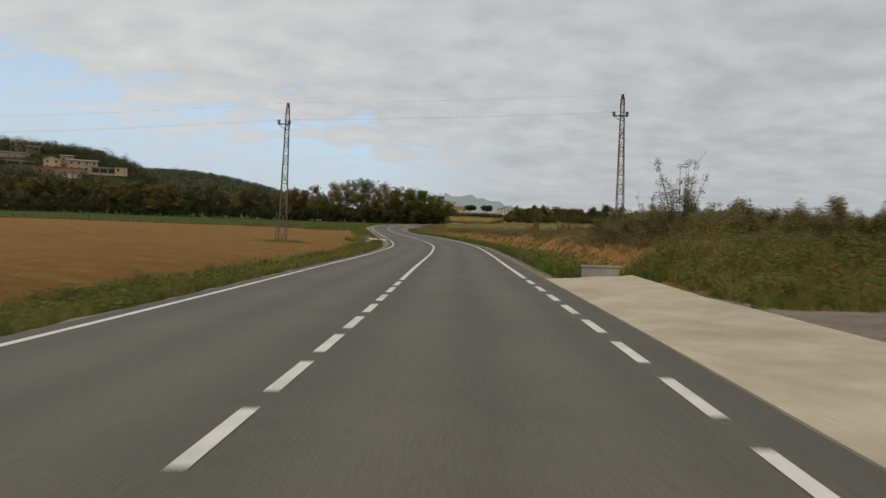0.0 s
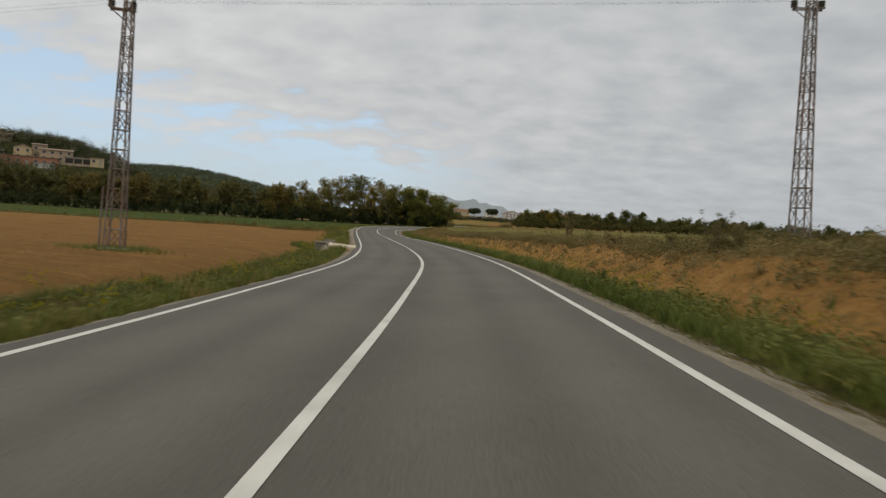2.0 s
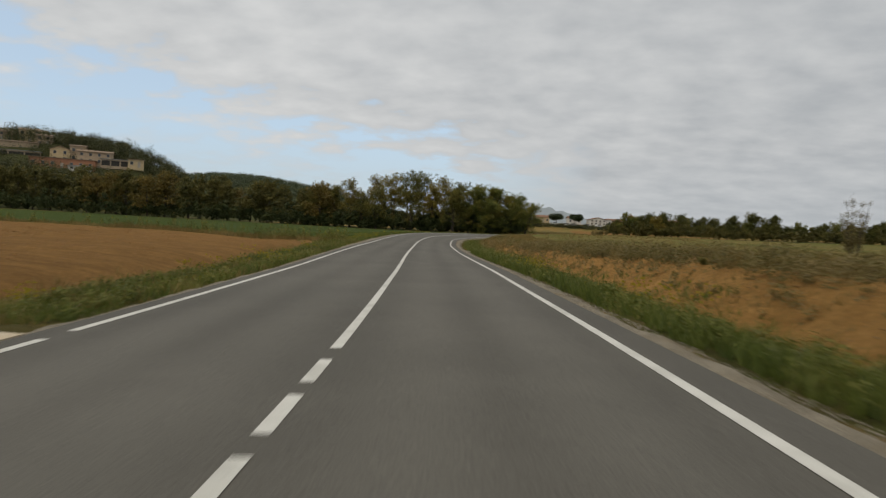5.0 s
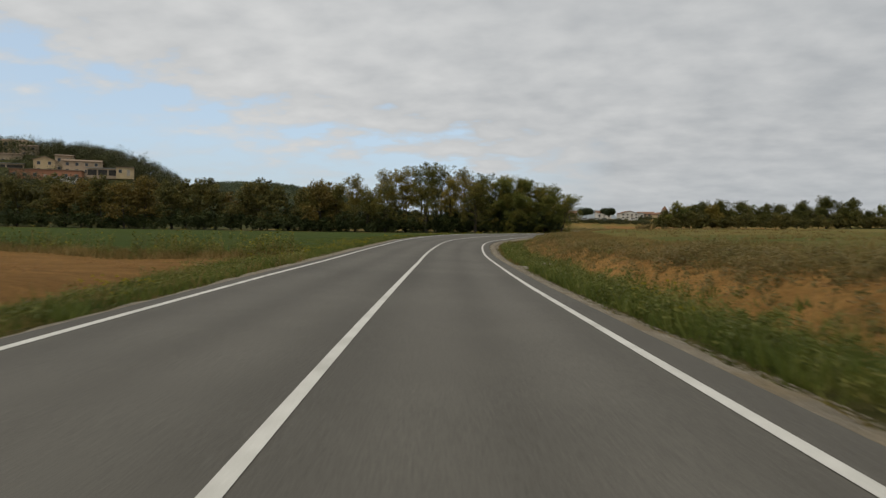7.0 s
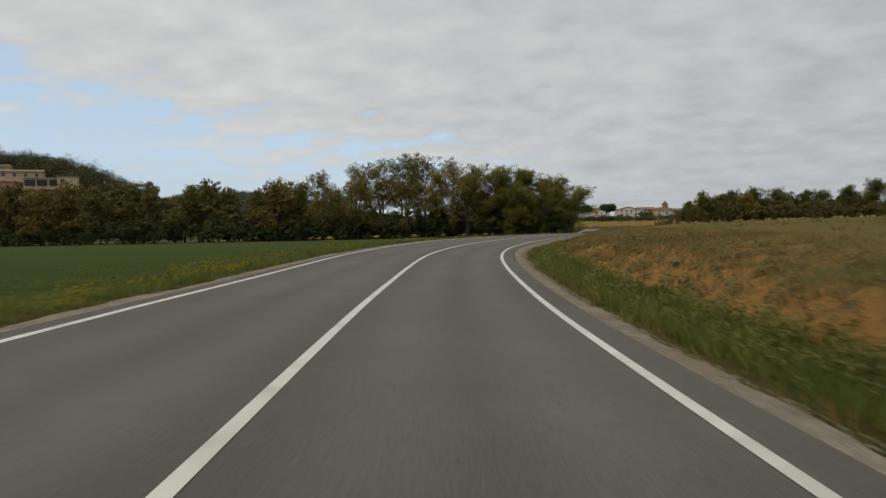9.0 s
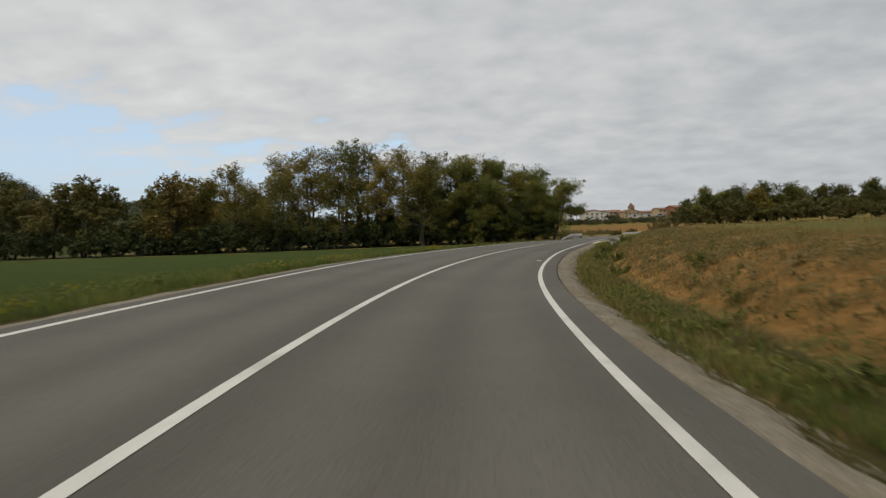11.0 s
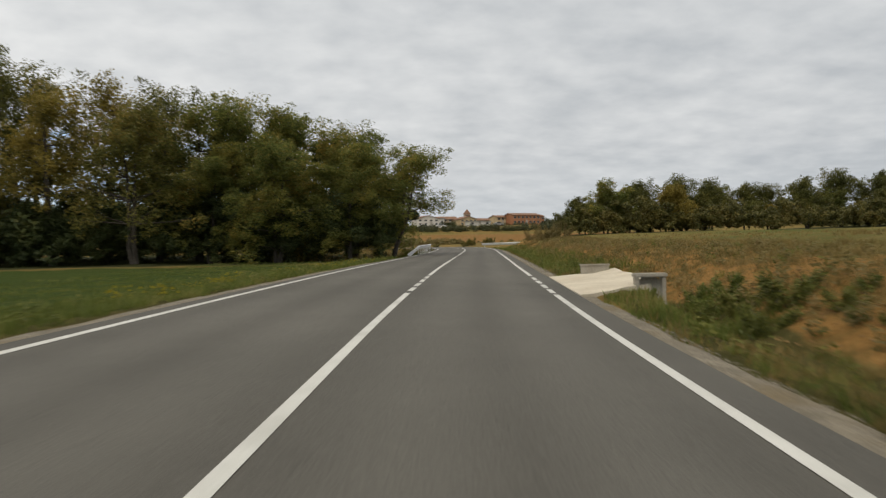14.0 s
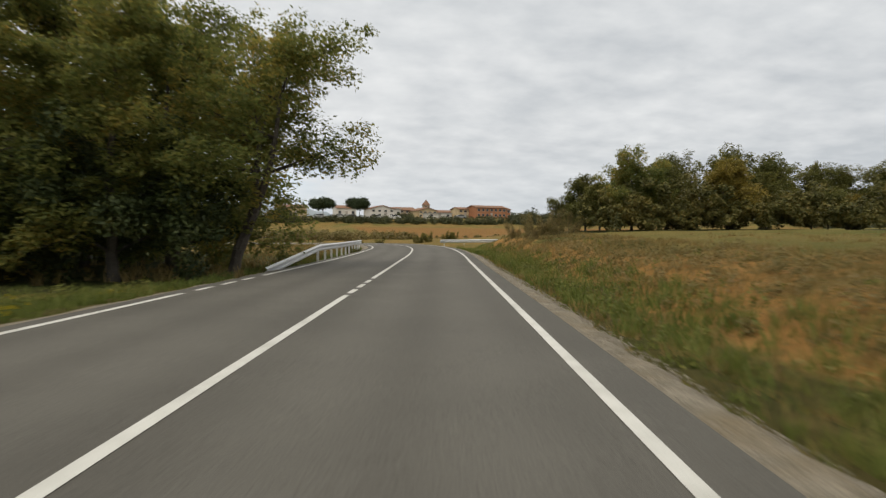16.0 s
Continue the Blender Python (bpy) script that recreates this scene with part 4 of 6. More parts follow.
for _ in range(70):
    y = rnd.uniform(50, 128)
    p = on_road([arc_at(y)], rnd.uniform(7.4, 10.5))[0]
    spots.append((rnd.choice("sgs"), p[0], p[1], rnd.uniform(0, 360), rnd.uniform(0.18, 0.32), rnd.uniform(0.6, 0.9)))
for _ in range(36):
    y = rnd.uniform(128, 262)
    p = on_road([arc_at(y)], rnd.uniform(4.9, 7.2))[0]
    spots.append(("l", p[0], p[1], rnd.uniform(0, 360), rnd.uniform(0.14, 0.28), rnd.uniform(0.7, 1.0)))
for _ in range(26):
    y = rnd.uniform(18, 120)
    p = on_road([arc_at(y)], rnd.uniform(4.7, 5.8))[0]
    spots.append(("l", p[0], p[1], rnd.uniform(0, 360), rnd.uniform(0.25, 0.45), rnd.uniform(0.8, 1.1)))
for xx, yy, s in [(25.6, 282.6, 0.5), (26.6, 283.0, 0.6), (5.0, 256.0, 0.5), (8.0, 264.0, 0.5), (21.0, 303.0, 0.9), (22.8, 304.0, 1.1), (24.6, 303.5, 1.0), (26.4, 305.0, 0.8), (17.0, 307.0, 0.7), (14.5, 310.0, 0.7)]:
    spots.append(("g", xx, yy, rnd.uniform(0, 360), s, 1.0))
for y, d, size in [(205.3, 5.9, 0.45), (204.6, 6.2, 0.5), (203.8, 5.6, 0.45), (205.0, 5.4, 0.3), (204.6, 4.75, 0.2), (205.3, 4.9, 0.18), (69.2, -5.4, 0.35), (123.6, 6.1, 0.4), (17.9, 6.2, 0.35)]:
    p = on_road([arc_at(y)], d)[0]
    spots.append(("l", p[0], p[1], rnd.uniform(0, 360), size, 1.0))
for y, d, size in [(192.4, 5.3, 0.75), (193.4, 5.5, 0.6), (194.6, 5.3, 0.5), (184.4, 5.15, 0.65), (179.6, 6.0, 0.6), (172.0, 5.6, 0.5), (201.0, 6.6, 0.5), (222.0, 6.0, 0.45), (165.5, 7.0, 0.55), (203.3, 6.0, 0.6), (202.4, 6.4, 0.75), (201.6, 5.7, 0.55)]:
    p = on_road([arc_at(y)], d)[0]
    spots.append(("k", p[0], p[1], rnd.uniform(0, 360), size, 0.95))
for xx, yy, size in [(21.8, 267.0, 1.1), (23.0, 268.0, 1.3), (23.8, 266.0, 1.05), (21.2, 269.5, 0.8), (22.4, 264.5, 0.75)]:
    spots.append(("s", xx, yy, rnd.uniform(0, 360), size, 1.2))
plant(BUSH, spots)

PINES = {"p": make_tree(51, 6.6, 3.1, 0.26, 9000, LEAF_PINE, "umbrella pine with a round dark crown by the village", "pine", group="umbrella pines")}
plant(PINES, [("p", 18.5, 410.0, 0, 0.93, 1.0), ("p", 28.3, 410.0, 130, 0.95, 1.0)])


# ---- grass and weeds, by the blade ----
def blades(rng, xs, ys, h, lean=0.35, width=0.012):
    n = len(xs)
    z = height(xs, ys) - 0.03
    base = np.stack([xs, ys, z], 1)
    a = rng.uniform(0, 6.283, n)
    side = np.stack([np.cos(a), np.sin(a), np.zeros(n)], 1) * (width * rng.uniform(0.6, 1.5, n))[:, None]
    b = rng.uniform(0, 6.283, n)
    tip = base + np.stack([np.cos(b) * lean * h, np.sin(b) * lean * h, h], 1) * rng.uniform(0.5, 1.15, n)[:, None]
    return np.stack([base - side, base + side, tip], 1)


def verge(rng, count, y0, y1, d0, d1, h, width, clump=0.35):
    s = rng.uniform(arc_at(y0), arc_at(y1), count // 14)
    d = rng.uniform(min(d0, d1), max(d0, d1), count // 14)
    s = np.repeat(s, 14) + rng.normal(size=len(s) * 14) * clump * 0.4
    hh = np.repeat(h * rng.uniform(0.45, 1.25, len(d)), 14)
    d = np.repeat(d, 14) + rng.normal(size=len(d) * 14) * clump * 0.3
    d = np.clip(d, min(d0, d1), max(d0, d1)) if d0 * d1 > 0 else d
    # nothing grows through the concrete aprons
    bare = (s > arc_at(205.2)) & (s < arc_at(211.6)) & (d > 3.4) & (d < 5.5) | (s > arc_at(70.6)) & (s < arc_at(76.9)) & (d < -3.4) & (d > -5.95)
    s, d, hh = s[~bare], d[~bare], hh[~bare]
    p = np.stack([np.interp(s, ARC, AXIS[:, i]) + np.interp(s, ARC, SIDE[:, i]) * d for i in range(2)], 1)
    return blades(rng, p[:, 0], p[:, 1], hh, 0.45, width)


rng = np.random.default_rng(77)
fresh = np.concatenate([
    verge(rng, 4500, 98, 122.6, 4.7, 5.8, 0.5, 0.016), verge(rng, 5000, 124.2, 148, 4.8, 5.9, 0.38, 0.016),
    verge(rng, 30000, -2, 70, -4.05, -6.8, 0.27, 0.014), verge(rng, 18000, 77.5, 122, -4.05, -6.4, 0.27, 0.014), verge(rng, 46000, 110, 236, -4.42, -6.8, 0.25, 0.014), verge(rng, 30000, 124.5, 192, -6.5, -15, 0.12, 0.014),
    verge(rng, 34000, 19.5, 118, 4.3, 5.6, 0.40, 0.015), verge(rng, 6000, 19.5, 118, 5.4, 6.6, 0.2, 0.014), verge(rng, 3000, 71.5, 78, -6.1, -7.6, 0.3, 0.015), verge(rng, 20000, 118, 152, 4.4, 5.8, 0.30, 0.015), verge(rng, 6000, 150, 204.5, 4.3, 5.6, 0.2, 0.014), verge(rng, 16000, 211.5, 279, 4.3, 6.6, 0.34, 0.016),
    verge(rng, 900, 68.2, 69.9, -3.9, -6.2, 0.35, 0.016), verge(rng, 11000, 19, 204.8, 3.8, 4.5, 0.15, 0.013, 0.2), verge(rng, 4500, 212, 275, 3.8, 4.5, 0.15, 0.013, 0.2), verge(rng, 1600, 0, 69.6, -3.65, -4.1, 0.15, 0.013, 0.2), verge(rng, 4400, 77.5, 270, -3.65, -4.1, 0.15, 0.013, 0.2), verge(rng, 9000, 229, 279, -4.0, -5.6, 0.22, 0.014), verge(rng, 8000, 16.8, 20.5, 5.6, 14, 0.32, 0.016), verge(rng, 16000, 11.8, 20, 6.4, 17, 0.3, 0.016), verge(rng, 1600, 201.5, 205.4, 5.0, 6.2, 0.28, 0.015), verge(rng, 2600, 201.5, 205.2, 4.0, 5.0, 0.16, 0.013), verge(rng, 30000, 190, 238, -6.5, -16, 0.13, 0.014), verge(rng, 12000, 118, 226, -5.8, -9, 0.12, 0.014)])
tagged(new("verge_grass", quads("verge_grass", fresh, GRASS_FRESH, 3)), "fresh green grass and weeds along the road", "grass", kind="stuff")
dry = np.concatenate([
    verge(rng, 2500, 20, 125, 6.0, 7.4, 0.2, 0.014), verge(rng, 22000, 16, 125, 7.5, 13, 0.34, 0.014), verge(rng, 80000, 142, 268, 6.0, 12, 0.2, 0.013), verge(rng, 14000, 120, 145, 6.4, 12, 0.2, 0.013), verge(rng, 12000, -2, 121, -4.0, -7.0, 0.34, 0.011),
    verge(rng, 20000, 125, 260, 4.1, 5.8, 0.2, 0.012), verge(rng, 15000, 12.5, 21, 6.4, 16, 0.45, 0.014), verge(rng, 6000, 20, 30, 8.6, 16, 0.4, 0.014), verge(rng, 9000, 238, 300, -4.2, -14, 0.4, 0.02), verge(rng, 14000, 125, 255, 13, 34, 0.2, 0.02)])
tagged(new("dry_grass", quads("dry_grass", dry, GRASS_DRY, 3)), "dry straw-coloured grass on the bank and field", "grass", kind="stuff")


def weeds(rng, bands, leaf):
    """Low leafy weeds in uneven clumps along the road; bands: clumps, y0, y1, d0, d1, radius."""
    lobes = []
    for n, y0, y1, d0, d1, r in bands:
        s = rng.uniform(arc_at(y0), arc_at(y1), n)
        d = rng.uniform(min(d0, d1), max(d0, d1), n)
        x, y = (np.interp(s, ARC, AXIS[:, i]) + np.interp(s, ARC, SIDE[:, i]) * d for i in range(2))
        rr = r * rng.uniform(0.45, 1.35, n)
        lobes.append(np.column_stack([x, y, height(x, y) + rr * rng.uniform(0.4, 1.3, n), rr, rng.uniform(0.9, 1.6, n)]))
    lobes = np.concatenate(lobes)
    return leaf_cloud(rng, lobes, len(lobes) * 34, leaf)


weed_leaves = weeds(rng, [(150, 98, 122.5, 4.75, 5.8, 0.23), (120, 124.3, 146, 4.9, 5.9, 0.19), (1300, -2, 69, -4.2, -6.7, 0.13), (800, 77.6, 122, -4.2, -6.4, 0.13), (700, 112, 236, -4.45, -7.0, 0.13),
                          (1300, 19.5, 120, 4.4, 5.5, 0.17), (130, 19.5, 120, 5.2, 6.0, 0.10), (220, 19.5, 42, 4.9, 6.1, 0.2), (330, 120, 160, 4.4, 6.2, 0.14), (130, 160, 204, 4.2, 6.4, 0.12), (260, 211.5, 275, 4.3, 6.2, 0.15), (480, 12.5, 20.5, 6.4, 15, 0.22), (160, 20, 30, 8.8, 15, 0.2), (300, 120, 262, 6.4, 9.5, 0.12)], 0.04)
scrub_leaves = weeds(rng, [(1500, 22, 118, 7.2, 9.6, 0.2), (420, 24, 116, 6.3, 7.3, 0.13), (1400, 118, 200, 6.0, 9.5, 0.12), (1700, 200, 276, 5.8, 10.5, 0.12)], 0.042)
tagged(new("bank_weeds", quads("bank_weeds", scrub_leaves, LEAF_SCRUB)), "brownish olive weeds along the top of the cut bank", "weeds", kind="stuff")
tagged(new("roadside_weeds", quads("roadside_weeds", weed_leaves, LEAF_WEED)), "low leafy green weeds along both verges", "weeds", kind="stuff")
flowers = np.concatenate([verge(rng, 1000, 112, 236, -4.5, -7, 0.3, 0.03, 0.5), verge(rng, 700, 20, 110, -4.3, -7, 0.4, 0.03, 0.5), verge(rng, 700, 18, 110, 4.5, 6, 0.5, 0.03, 0.5)])
up_ = flowers.copy()
up_[:, 0] = flowers[:, 2] + np.array([-0.035, 0, -0.02])
up_[:, 1] = flowers[:, 2] + np.array([0.035, 0.02, -0.02])
up_[:, 2] = flowers[:, 2] + np.array([0.0, -0.02, 0.035])
tagged(new("wild_flowers", quads("wild_flowers", up_, FLOWER, 3)), "small yellow wild flowers in the verge", "flowers", kind="stuff")

# rough grass along the margin between the two fields
def margin_y(x):
    return 121.6 + 0.8 * smooth(-15, -24, x)


mx = np.repeat(np.concatenate([rng.uniform(-34, -14.2, 700), rng.uniform(-120, -34, 700)]), 14) + rng.normal(size=19600) * 0.25
my = margin_y(mx) + np.repeat(rng.normal(0.6, 0.9, 1400), 14) + rng.normal(size=19600) * 0.2
tagged(new("field_margin", quads("field_margin", blades(rng, mx, my, np.repeat(rng.uniform(0.12, 0.5, 1400), 14), 0.5, 0.022), GRASS_DRY, 3)), "rough yellowish grass between ploughed and green field", "grass", kind="stuff")
# tall wispy weeds with yellow heads in the same margin
tx = np.concatenate([rng.uniform(-34, -14.0, 120), rng.uniform(-90, -34, 110), rng.normal(-14.9, 0.7, 34), rng.normal(-19.0, 0.8, 22)])
ty = margin_y(tx) + rng.normal(0.9, 0.8, len(tx))
th = rng.uniform(0.35, 1.25, len(tx)) * np.where(tx > -13.6, 0.5, 1.0)
stand = []
for f, w in ((0.18, 0.22), (0.45, 0.17), (0.75, 0.12), (0.98, 0.08)):
    stand.append(np.column_stack([tx + rng.normal(0, 0.05, len(tx)), ty + rng.normal(0, 0.05, len(tx)), height(tx, ty) + th * f, w * rng.uniform(0.6, 1.3, len(tx)), rng.uniform(0.9, 1.7, len(tx))]))
stand = np.concatenate(stand)
tagged(new("tall_weeds", quads("tall_weeds", leaf_cloud(rng, stand, len(stand) * 26, 0.05), LEAF_WEED)), "tall wispy green weeds between two fields", "weeds", kind="stuff")
stems = blades(rng, np.repeat(tx, 5) + rng.normal(size=5 * len(tx)) * 0.08, np.repeat(ty, 5) + rng.normal(size=5 * len(tx)) * 0.08, np.repeat(th, 5) * rng.uniform(0.7, 1.15, 5 * len(tx)), 0.18, 0.012)
tagged(new("weed_stems", quads("weed_stems", stems, GRASS_DRY, 3)), "thin straw-coloured stems of tall field weeds", "weeds", kind="stuff")
fx = np.concatenate([np.repeat(tx, 4) + rng.normal(size=4 * len(tx)) * 0.12, rng.normal(-13.9, 0.35, 60)])
fy = np.concatenate([np.repeat(ty, 4) + rng.normal(size=4 * len(tx)) * 0.12, rng.normal(123.4, 0.7, 60)])
fz = height(fx, fy) + np.concatenate([np.repeat(th, 4) * rng.uniform(0.7, 1.1, 4 * len(tx)), rng.uniform(0.15, 0.4, 60)])
fc = np.column_stack([fx, fy, fz])
heads = np.stack([fc + rng.normal(size=fc.shape) * 0.026 for _ in range(3)], 1)
tagged(new("weed_flowers", quads("weed_flowers", heads, FLOWER, 3)), "yellow flower heads of tall field weeds", "flowers", kind="stuff")

# weeds round the pylon's foot
px, py = rng.normal(-11.25, 0.85, 900), rng.normal(50.2, 0.6, 900)
tagged(new("pylon_weeds", quads("pylon_weeds", blades(rng, px, py, np.full(900, 0.22), 0.5, 0.016), GRASS_FRESH, 3)), "patch of green weeds round a pylon foot", "grass", kind="stuff")


# clods on the bank and the field, pebbles on the shoulders
def lumps(rng, p, size):
    """Irregular eight-sided lumps at the points p."""
    n = len(p)
    axes = np.array([(1, 0, 0), (0, 1, 0), (-1, 0, 0), (0, -1, 0), (0, 0, 1), (0, 0, -1)], float)
    v = axes[None] * (size * rng.uniform(0.5, 1.3, (6, n)).T)[:, :, None]
    a = rng.uniform(0, 6.283, n)
    c, s = np.cos(a)[:, None], np.sin(a)[:, None]
    v = np.stack([v[..., 0] * c - v[..., 1] * s, v[..., 0] * s + v[..., 1] * c, v[..., 2] * 0.6], -1) + p[:, None]
    tri = np.array([(0, 1, 4), (1, 2, 4), (2, 3, 4), (3, 0, 4), (1, 0, 5), (2, 1, 5), (3, 2, 5), (0, 3, 5)])
    return v[:, tri].reshape(-1, 3, 3)


def strewn(rng, count, y0, y1, d0, d1):
    s = rng.uniform(arc_at(y0), arc_at(y1), count)
    d = rng.uniform(min(d0, d1), max(d0, d1), count)
    x, y = (np.interp(s, ARC, AXIS[:, i]) + np.interp(s, ARC, SIDE[:, i]) * d for i in range(2))
    return np.stack([x, y, height(x, y)], 1)


CLOD = surface("clay_clods", (0.20, 0.115, 0.045), (0.33, 0.20, 0.085), 1.5, 20, 0.95, 0.5, 0.02, speck=0.3, stain=(0.14, 0.11, 0.05))
SOIL = surface("soil_clods", (0.19, 0.098, 0.034), (0.29, 0.158, 0.056), 1.0, 20, 0.95, 0.5, 0.02, speck=0.3)
STONE = surface("pebbles", (0.12, 0.104, 0.078), (0.32, 0.288, 0.232), 6.0, 30, 0.9, 0.3, 0.01, speck=0.25, per="piece")
p = strewn(rng, 15000, 20, 262, 5.6, 8.6)
tagged(new("clay_clods", quads("clay_clods", lumps(rng, p, rng.uniform(0.012, 0.042, len(p))[:, None]), CLOD, 3)), "crumbling clay clods on the cut bank", "soil", kind="stuff")
p = strewn(rng, 18000, 0, 121, -8.2, -30)
tagged(new("field_clods", quads("field_clods", lumps(rng, p, rng.uniform(0.02, 0.065, len(p))[:, None]), SOIL, 3)), "brown clods of the ploughed field", "soil", kind="stuff")
ps = []
for count, y0, y1, d0, d1 in ((26000, 17.5, 262, 3.52, 4.2), (20000, 0, 262, -3.46, -4.0)):
    s = rng.uniform(arc_at(y0), arc_at(y1), count)
    u = 0.86 * rng.uniform(0, 1, count)
    ps.append(on_road(s, d0 + (d1 - d0) * u, -0.03 - 0.12 * u + 0.004))
p = np.concatenate(ps)
tagged(new("pebbles", quads("pebbles", lumps(rng, p, rng.uniform(0.006, 0.024, len(p))[:, None]), STONE, 3)), "loose pale pebbles on the road shoulders", "gravel", kind="stuff")


# ---- field entrances over the ditch: slab, two headwalls with a pipe ----
def slab(y0, y1, y0_out, y1_out, d_in, d_out, side, splay, rise, name="field_entrance", label=""):
    """Concrete apron from the asphalt's edge outwards, with thickness; its outer end lies between y0_out and y1_out; splay rounds its inner corners."""
    nu, nv = 10, 5
    bm = bmesh.new()
    ends = [[arc_at(q) for q in pair] for pair in ((y0, y0_out), (y1, y1_out))]
    top, low = [], []
    rng = np.random.default_rng(int(y1))
    for j in range(nv + 1):
        v = j / nv
        d = side * (d_in + (d_out - d_in) * v)
        for i in range(nu + 1):
            u = i / nu
            s0, s1 = (e[0] + (e[1] - e[0]) * v for e in ends)
            s = (s0 - splay * (1 - v) ** 2) * (1 - u) + (s1 + splay * (1 - v) ** 2) * u
            p = on_road([s], d + side * 0.05 * rng.normal() * (0 < v), 0.012 + rise * v ** 1.3 + 0.012 * rng.normal() * (v > 0))[0]
            top.append(bm.verts.new(p))
            low.append(bm.verts.new(p - np.array([0, 0, 0.85])))
    k = nu + 1
    for j in range(nv):
        for i in range(nu):
            q = [top[j * k + i], top[j * k + i + 1], top[(j + 1) * k + i + 1], top[(j + 1) * k + i]]
            bm.faces.new(q if side < 0 else q[::-1])
    ring = [(0, i) for i in range(k)] + [(j, nu) for j in range(1, nv + 1)] + [(nv, i) for i in range(nu - 1, -1, -1)] + [(j, 0) for j in range(nv - 1, 0, -1)]
    for a, b in zip(ring, ring[1:] + ring[:1]):
        bm.faces.new((top[a[0] * k + a[1]], low[a[0] * k + a[1]], low[b[0] * k + b[1]], top[b[0] * k + b[1]]))
    bmesh.ops.recalc_face_normals(bm, faces=bm.faces)
    me = bpy.data.meshes.new(name)
    bm.to_mesh(me)
    bm.free()
    me.materials.append(CONCRETE if y0 < 0 else CONCRETE_NEW)
    return tagged(new(name, me), label, "concrete apron", "field entrances", "structure")


def headwall(y, d0, d1, side, top, facing, low=0.75):
    """A cast headwall across the ditch; facing -1 looks back along the road. Panel with a round pipe, two cheeks, a cap."""
    a = on_road([arc_at(y)], side * d0, top)[0]
    b = on_road([arc_at(y)], side * d1, top)[0]
    if side < 0:
        a, b = b, a
    ax = Vector(b - a)
    w = ax.length
    turn = math.degrees(math.atan2(ax.y, ax.x)) + (0 if facing < 0 else 180)
    org = a if facing < 0 else b
    ob = empty("culvert_headwall", pose(*org, 0, 0, turn), "small weathered concrete headwall with a round drain pipe" if facing < 0 else "plain low concrete headwall at a field entrance", "headwall", "culvert headwalls")
    if facing > 0:
        part("panel", box(bmesh.new(), 0.0, w, 0.03, 0.13, -low, -0.006), CAST, ob)
    else:
        r, cz, n = min(0.2, w * 0.36), -low * 0.62, 20
        bm = bmesh.new()
        ring0 = [bm.verts.new((w / 2 + r * math.cos(t), 0.06, cz + r * math.sin(t))) for t in np.linspace(0, 2 * math.pi, n, endpoint=False)]
        ring1 = []
        for t in np.linspace(0, 2 * math.pi, n, endpoint=False):
            c, s = math.cos(t), math.sin(t)
            k = min((w / 2) / max(abs(c), 1e-6), (-cz if s > 0 else low + cz) / max(abs(s), 1e-6))
            ring1.append(bm.verts.new((w / 2 + c * k, 0.06, cz + s * k)))
        for i in range(n):
            bm.faces.new((ring0[i], ring1[i], ring1[(i + 1) % n], ring0[(i + 1) % n]))
        part("panel", bm, CAST, ob)
        bm = bmesh.new()
        for i in range(n):
            t0, t1 = 2 * math.pi * i / n, 2 * math.pi * (i + 1) / n
            q = [(w / 2 + r * math.cos(t), yy, cz + r * math.sin(t)) for t, yy in ((t0, 0.06), (t0, 0.9), (t1, 0.9), (t1, 0.06))]
            bm.faces.new([bm.verts.new(p) for p in q])
        bm.faces.new([bm.verts.new((w / 2 + r * math.cos(t), 0.9, cz + r * math.sin(t))) for t in np.linspace(0, 2 * math.pi, n, endpoint=False)])
        part("pipe", bm, DARK, ob, "dark round pipe mouth")
    if facing > 0:
        part("cap", box(bmesh.new(), -0.03, w + 0.03, 0.0, 0.16, -0.004, 0.045, 0.012), CAST, ob)
        return ob
    part("cheek", box(bmesh.new(), -0.06, 0.02, -0.12, 0.16, -low, -0.004, 0.015), CAST, ob)
    part("cheek", box(bmesh.new(), w - 0.02, w + 0.06, -0.12, 0.16, -low, -0.004, 0.015), CAST, ob)
    part("cap", box(bmesh.new(), -0.09, w + 0.09, -0.14, 0.18, -0.004, 0.085, 0.02), CAST, ob)
    return ob


slab(-9.9, 16.9, -9.9, 17.5, 3.49, 5.7, 1, 0.25, 0.09, label="pale concrete apron of a wide field entrance, worn")
headwall(17.65, 4.47, 5.4, 1, 0.28, 1, 0.5)
slab(70.8, 75.4, 71.9, 76.7, 3.44, 5.85, -1, 0.25, 0.15, label="pale concrete apron over the ditch at the ploughed field")
headwall(71.7, 5.27, 6.03, -1, 0.26, -1, 0.65)
headwall(77.1, 4.95, 5.7, -1, 0.27, 1, 0.6)
slab(205.4, 210.8, 206.3, 211.2, 3.49, 5.38, 1, 0.25, 0.25, label="pale concrete apron over the ditch at the dry field")
headwall(206.1, 4.86, 5.38, 1, 0.33, -1, 0.75)
headwall(211.1, 4.4, 5.2, 1, 0.36, 1, 0.6)
headwall(123.0, 5.02, 5.55, 1, 0.04, 1, 0.45)
kerb = empty("drain_kerb", pose(-4.2, 123.2, -0.395, 0, 0, -62), "low pale concrete kerb leading to a drain", "kerb")
part("kerb_block", box(bmesh.new(), -0.5, 0.5, -0.05, 0.05, -0.10, 0.05, 0.015), CAST, kerb)


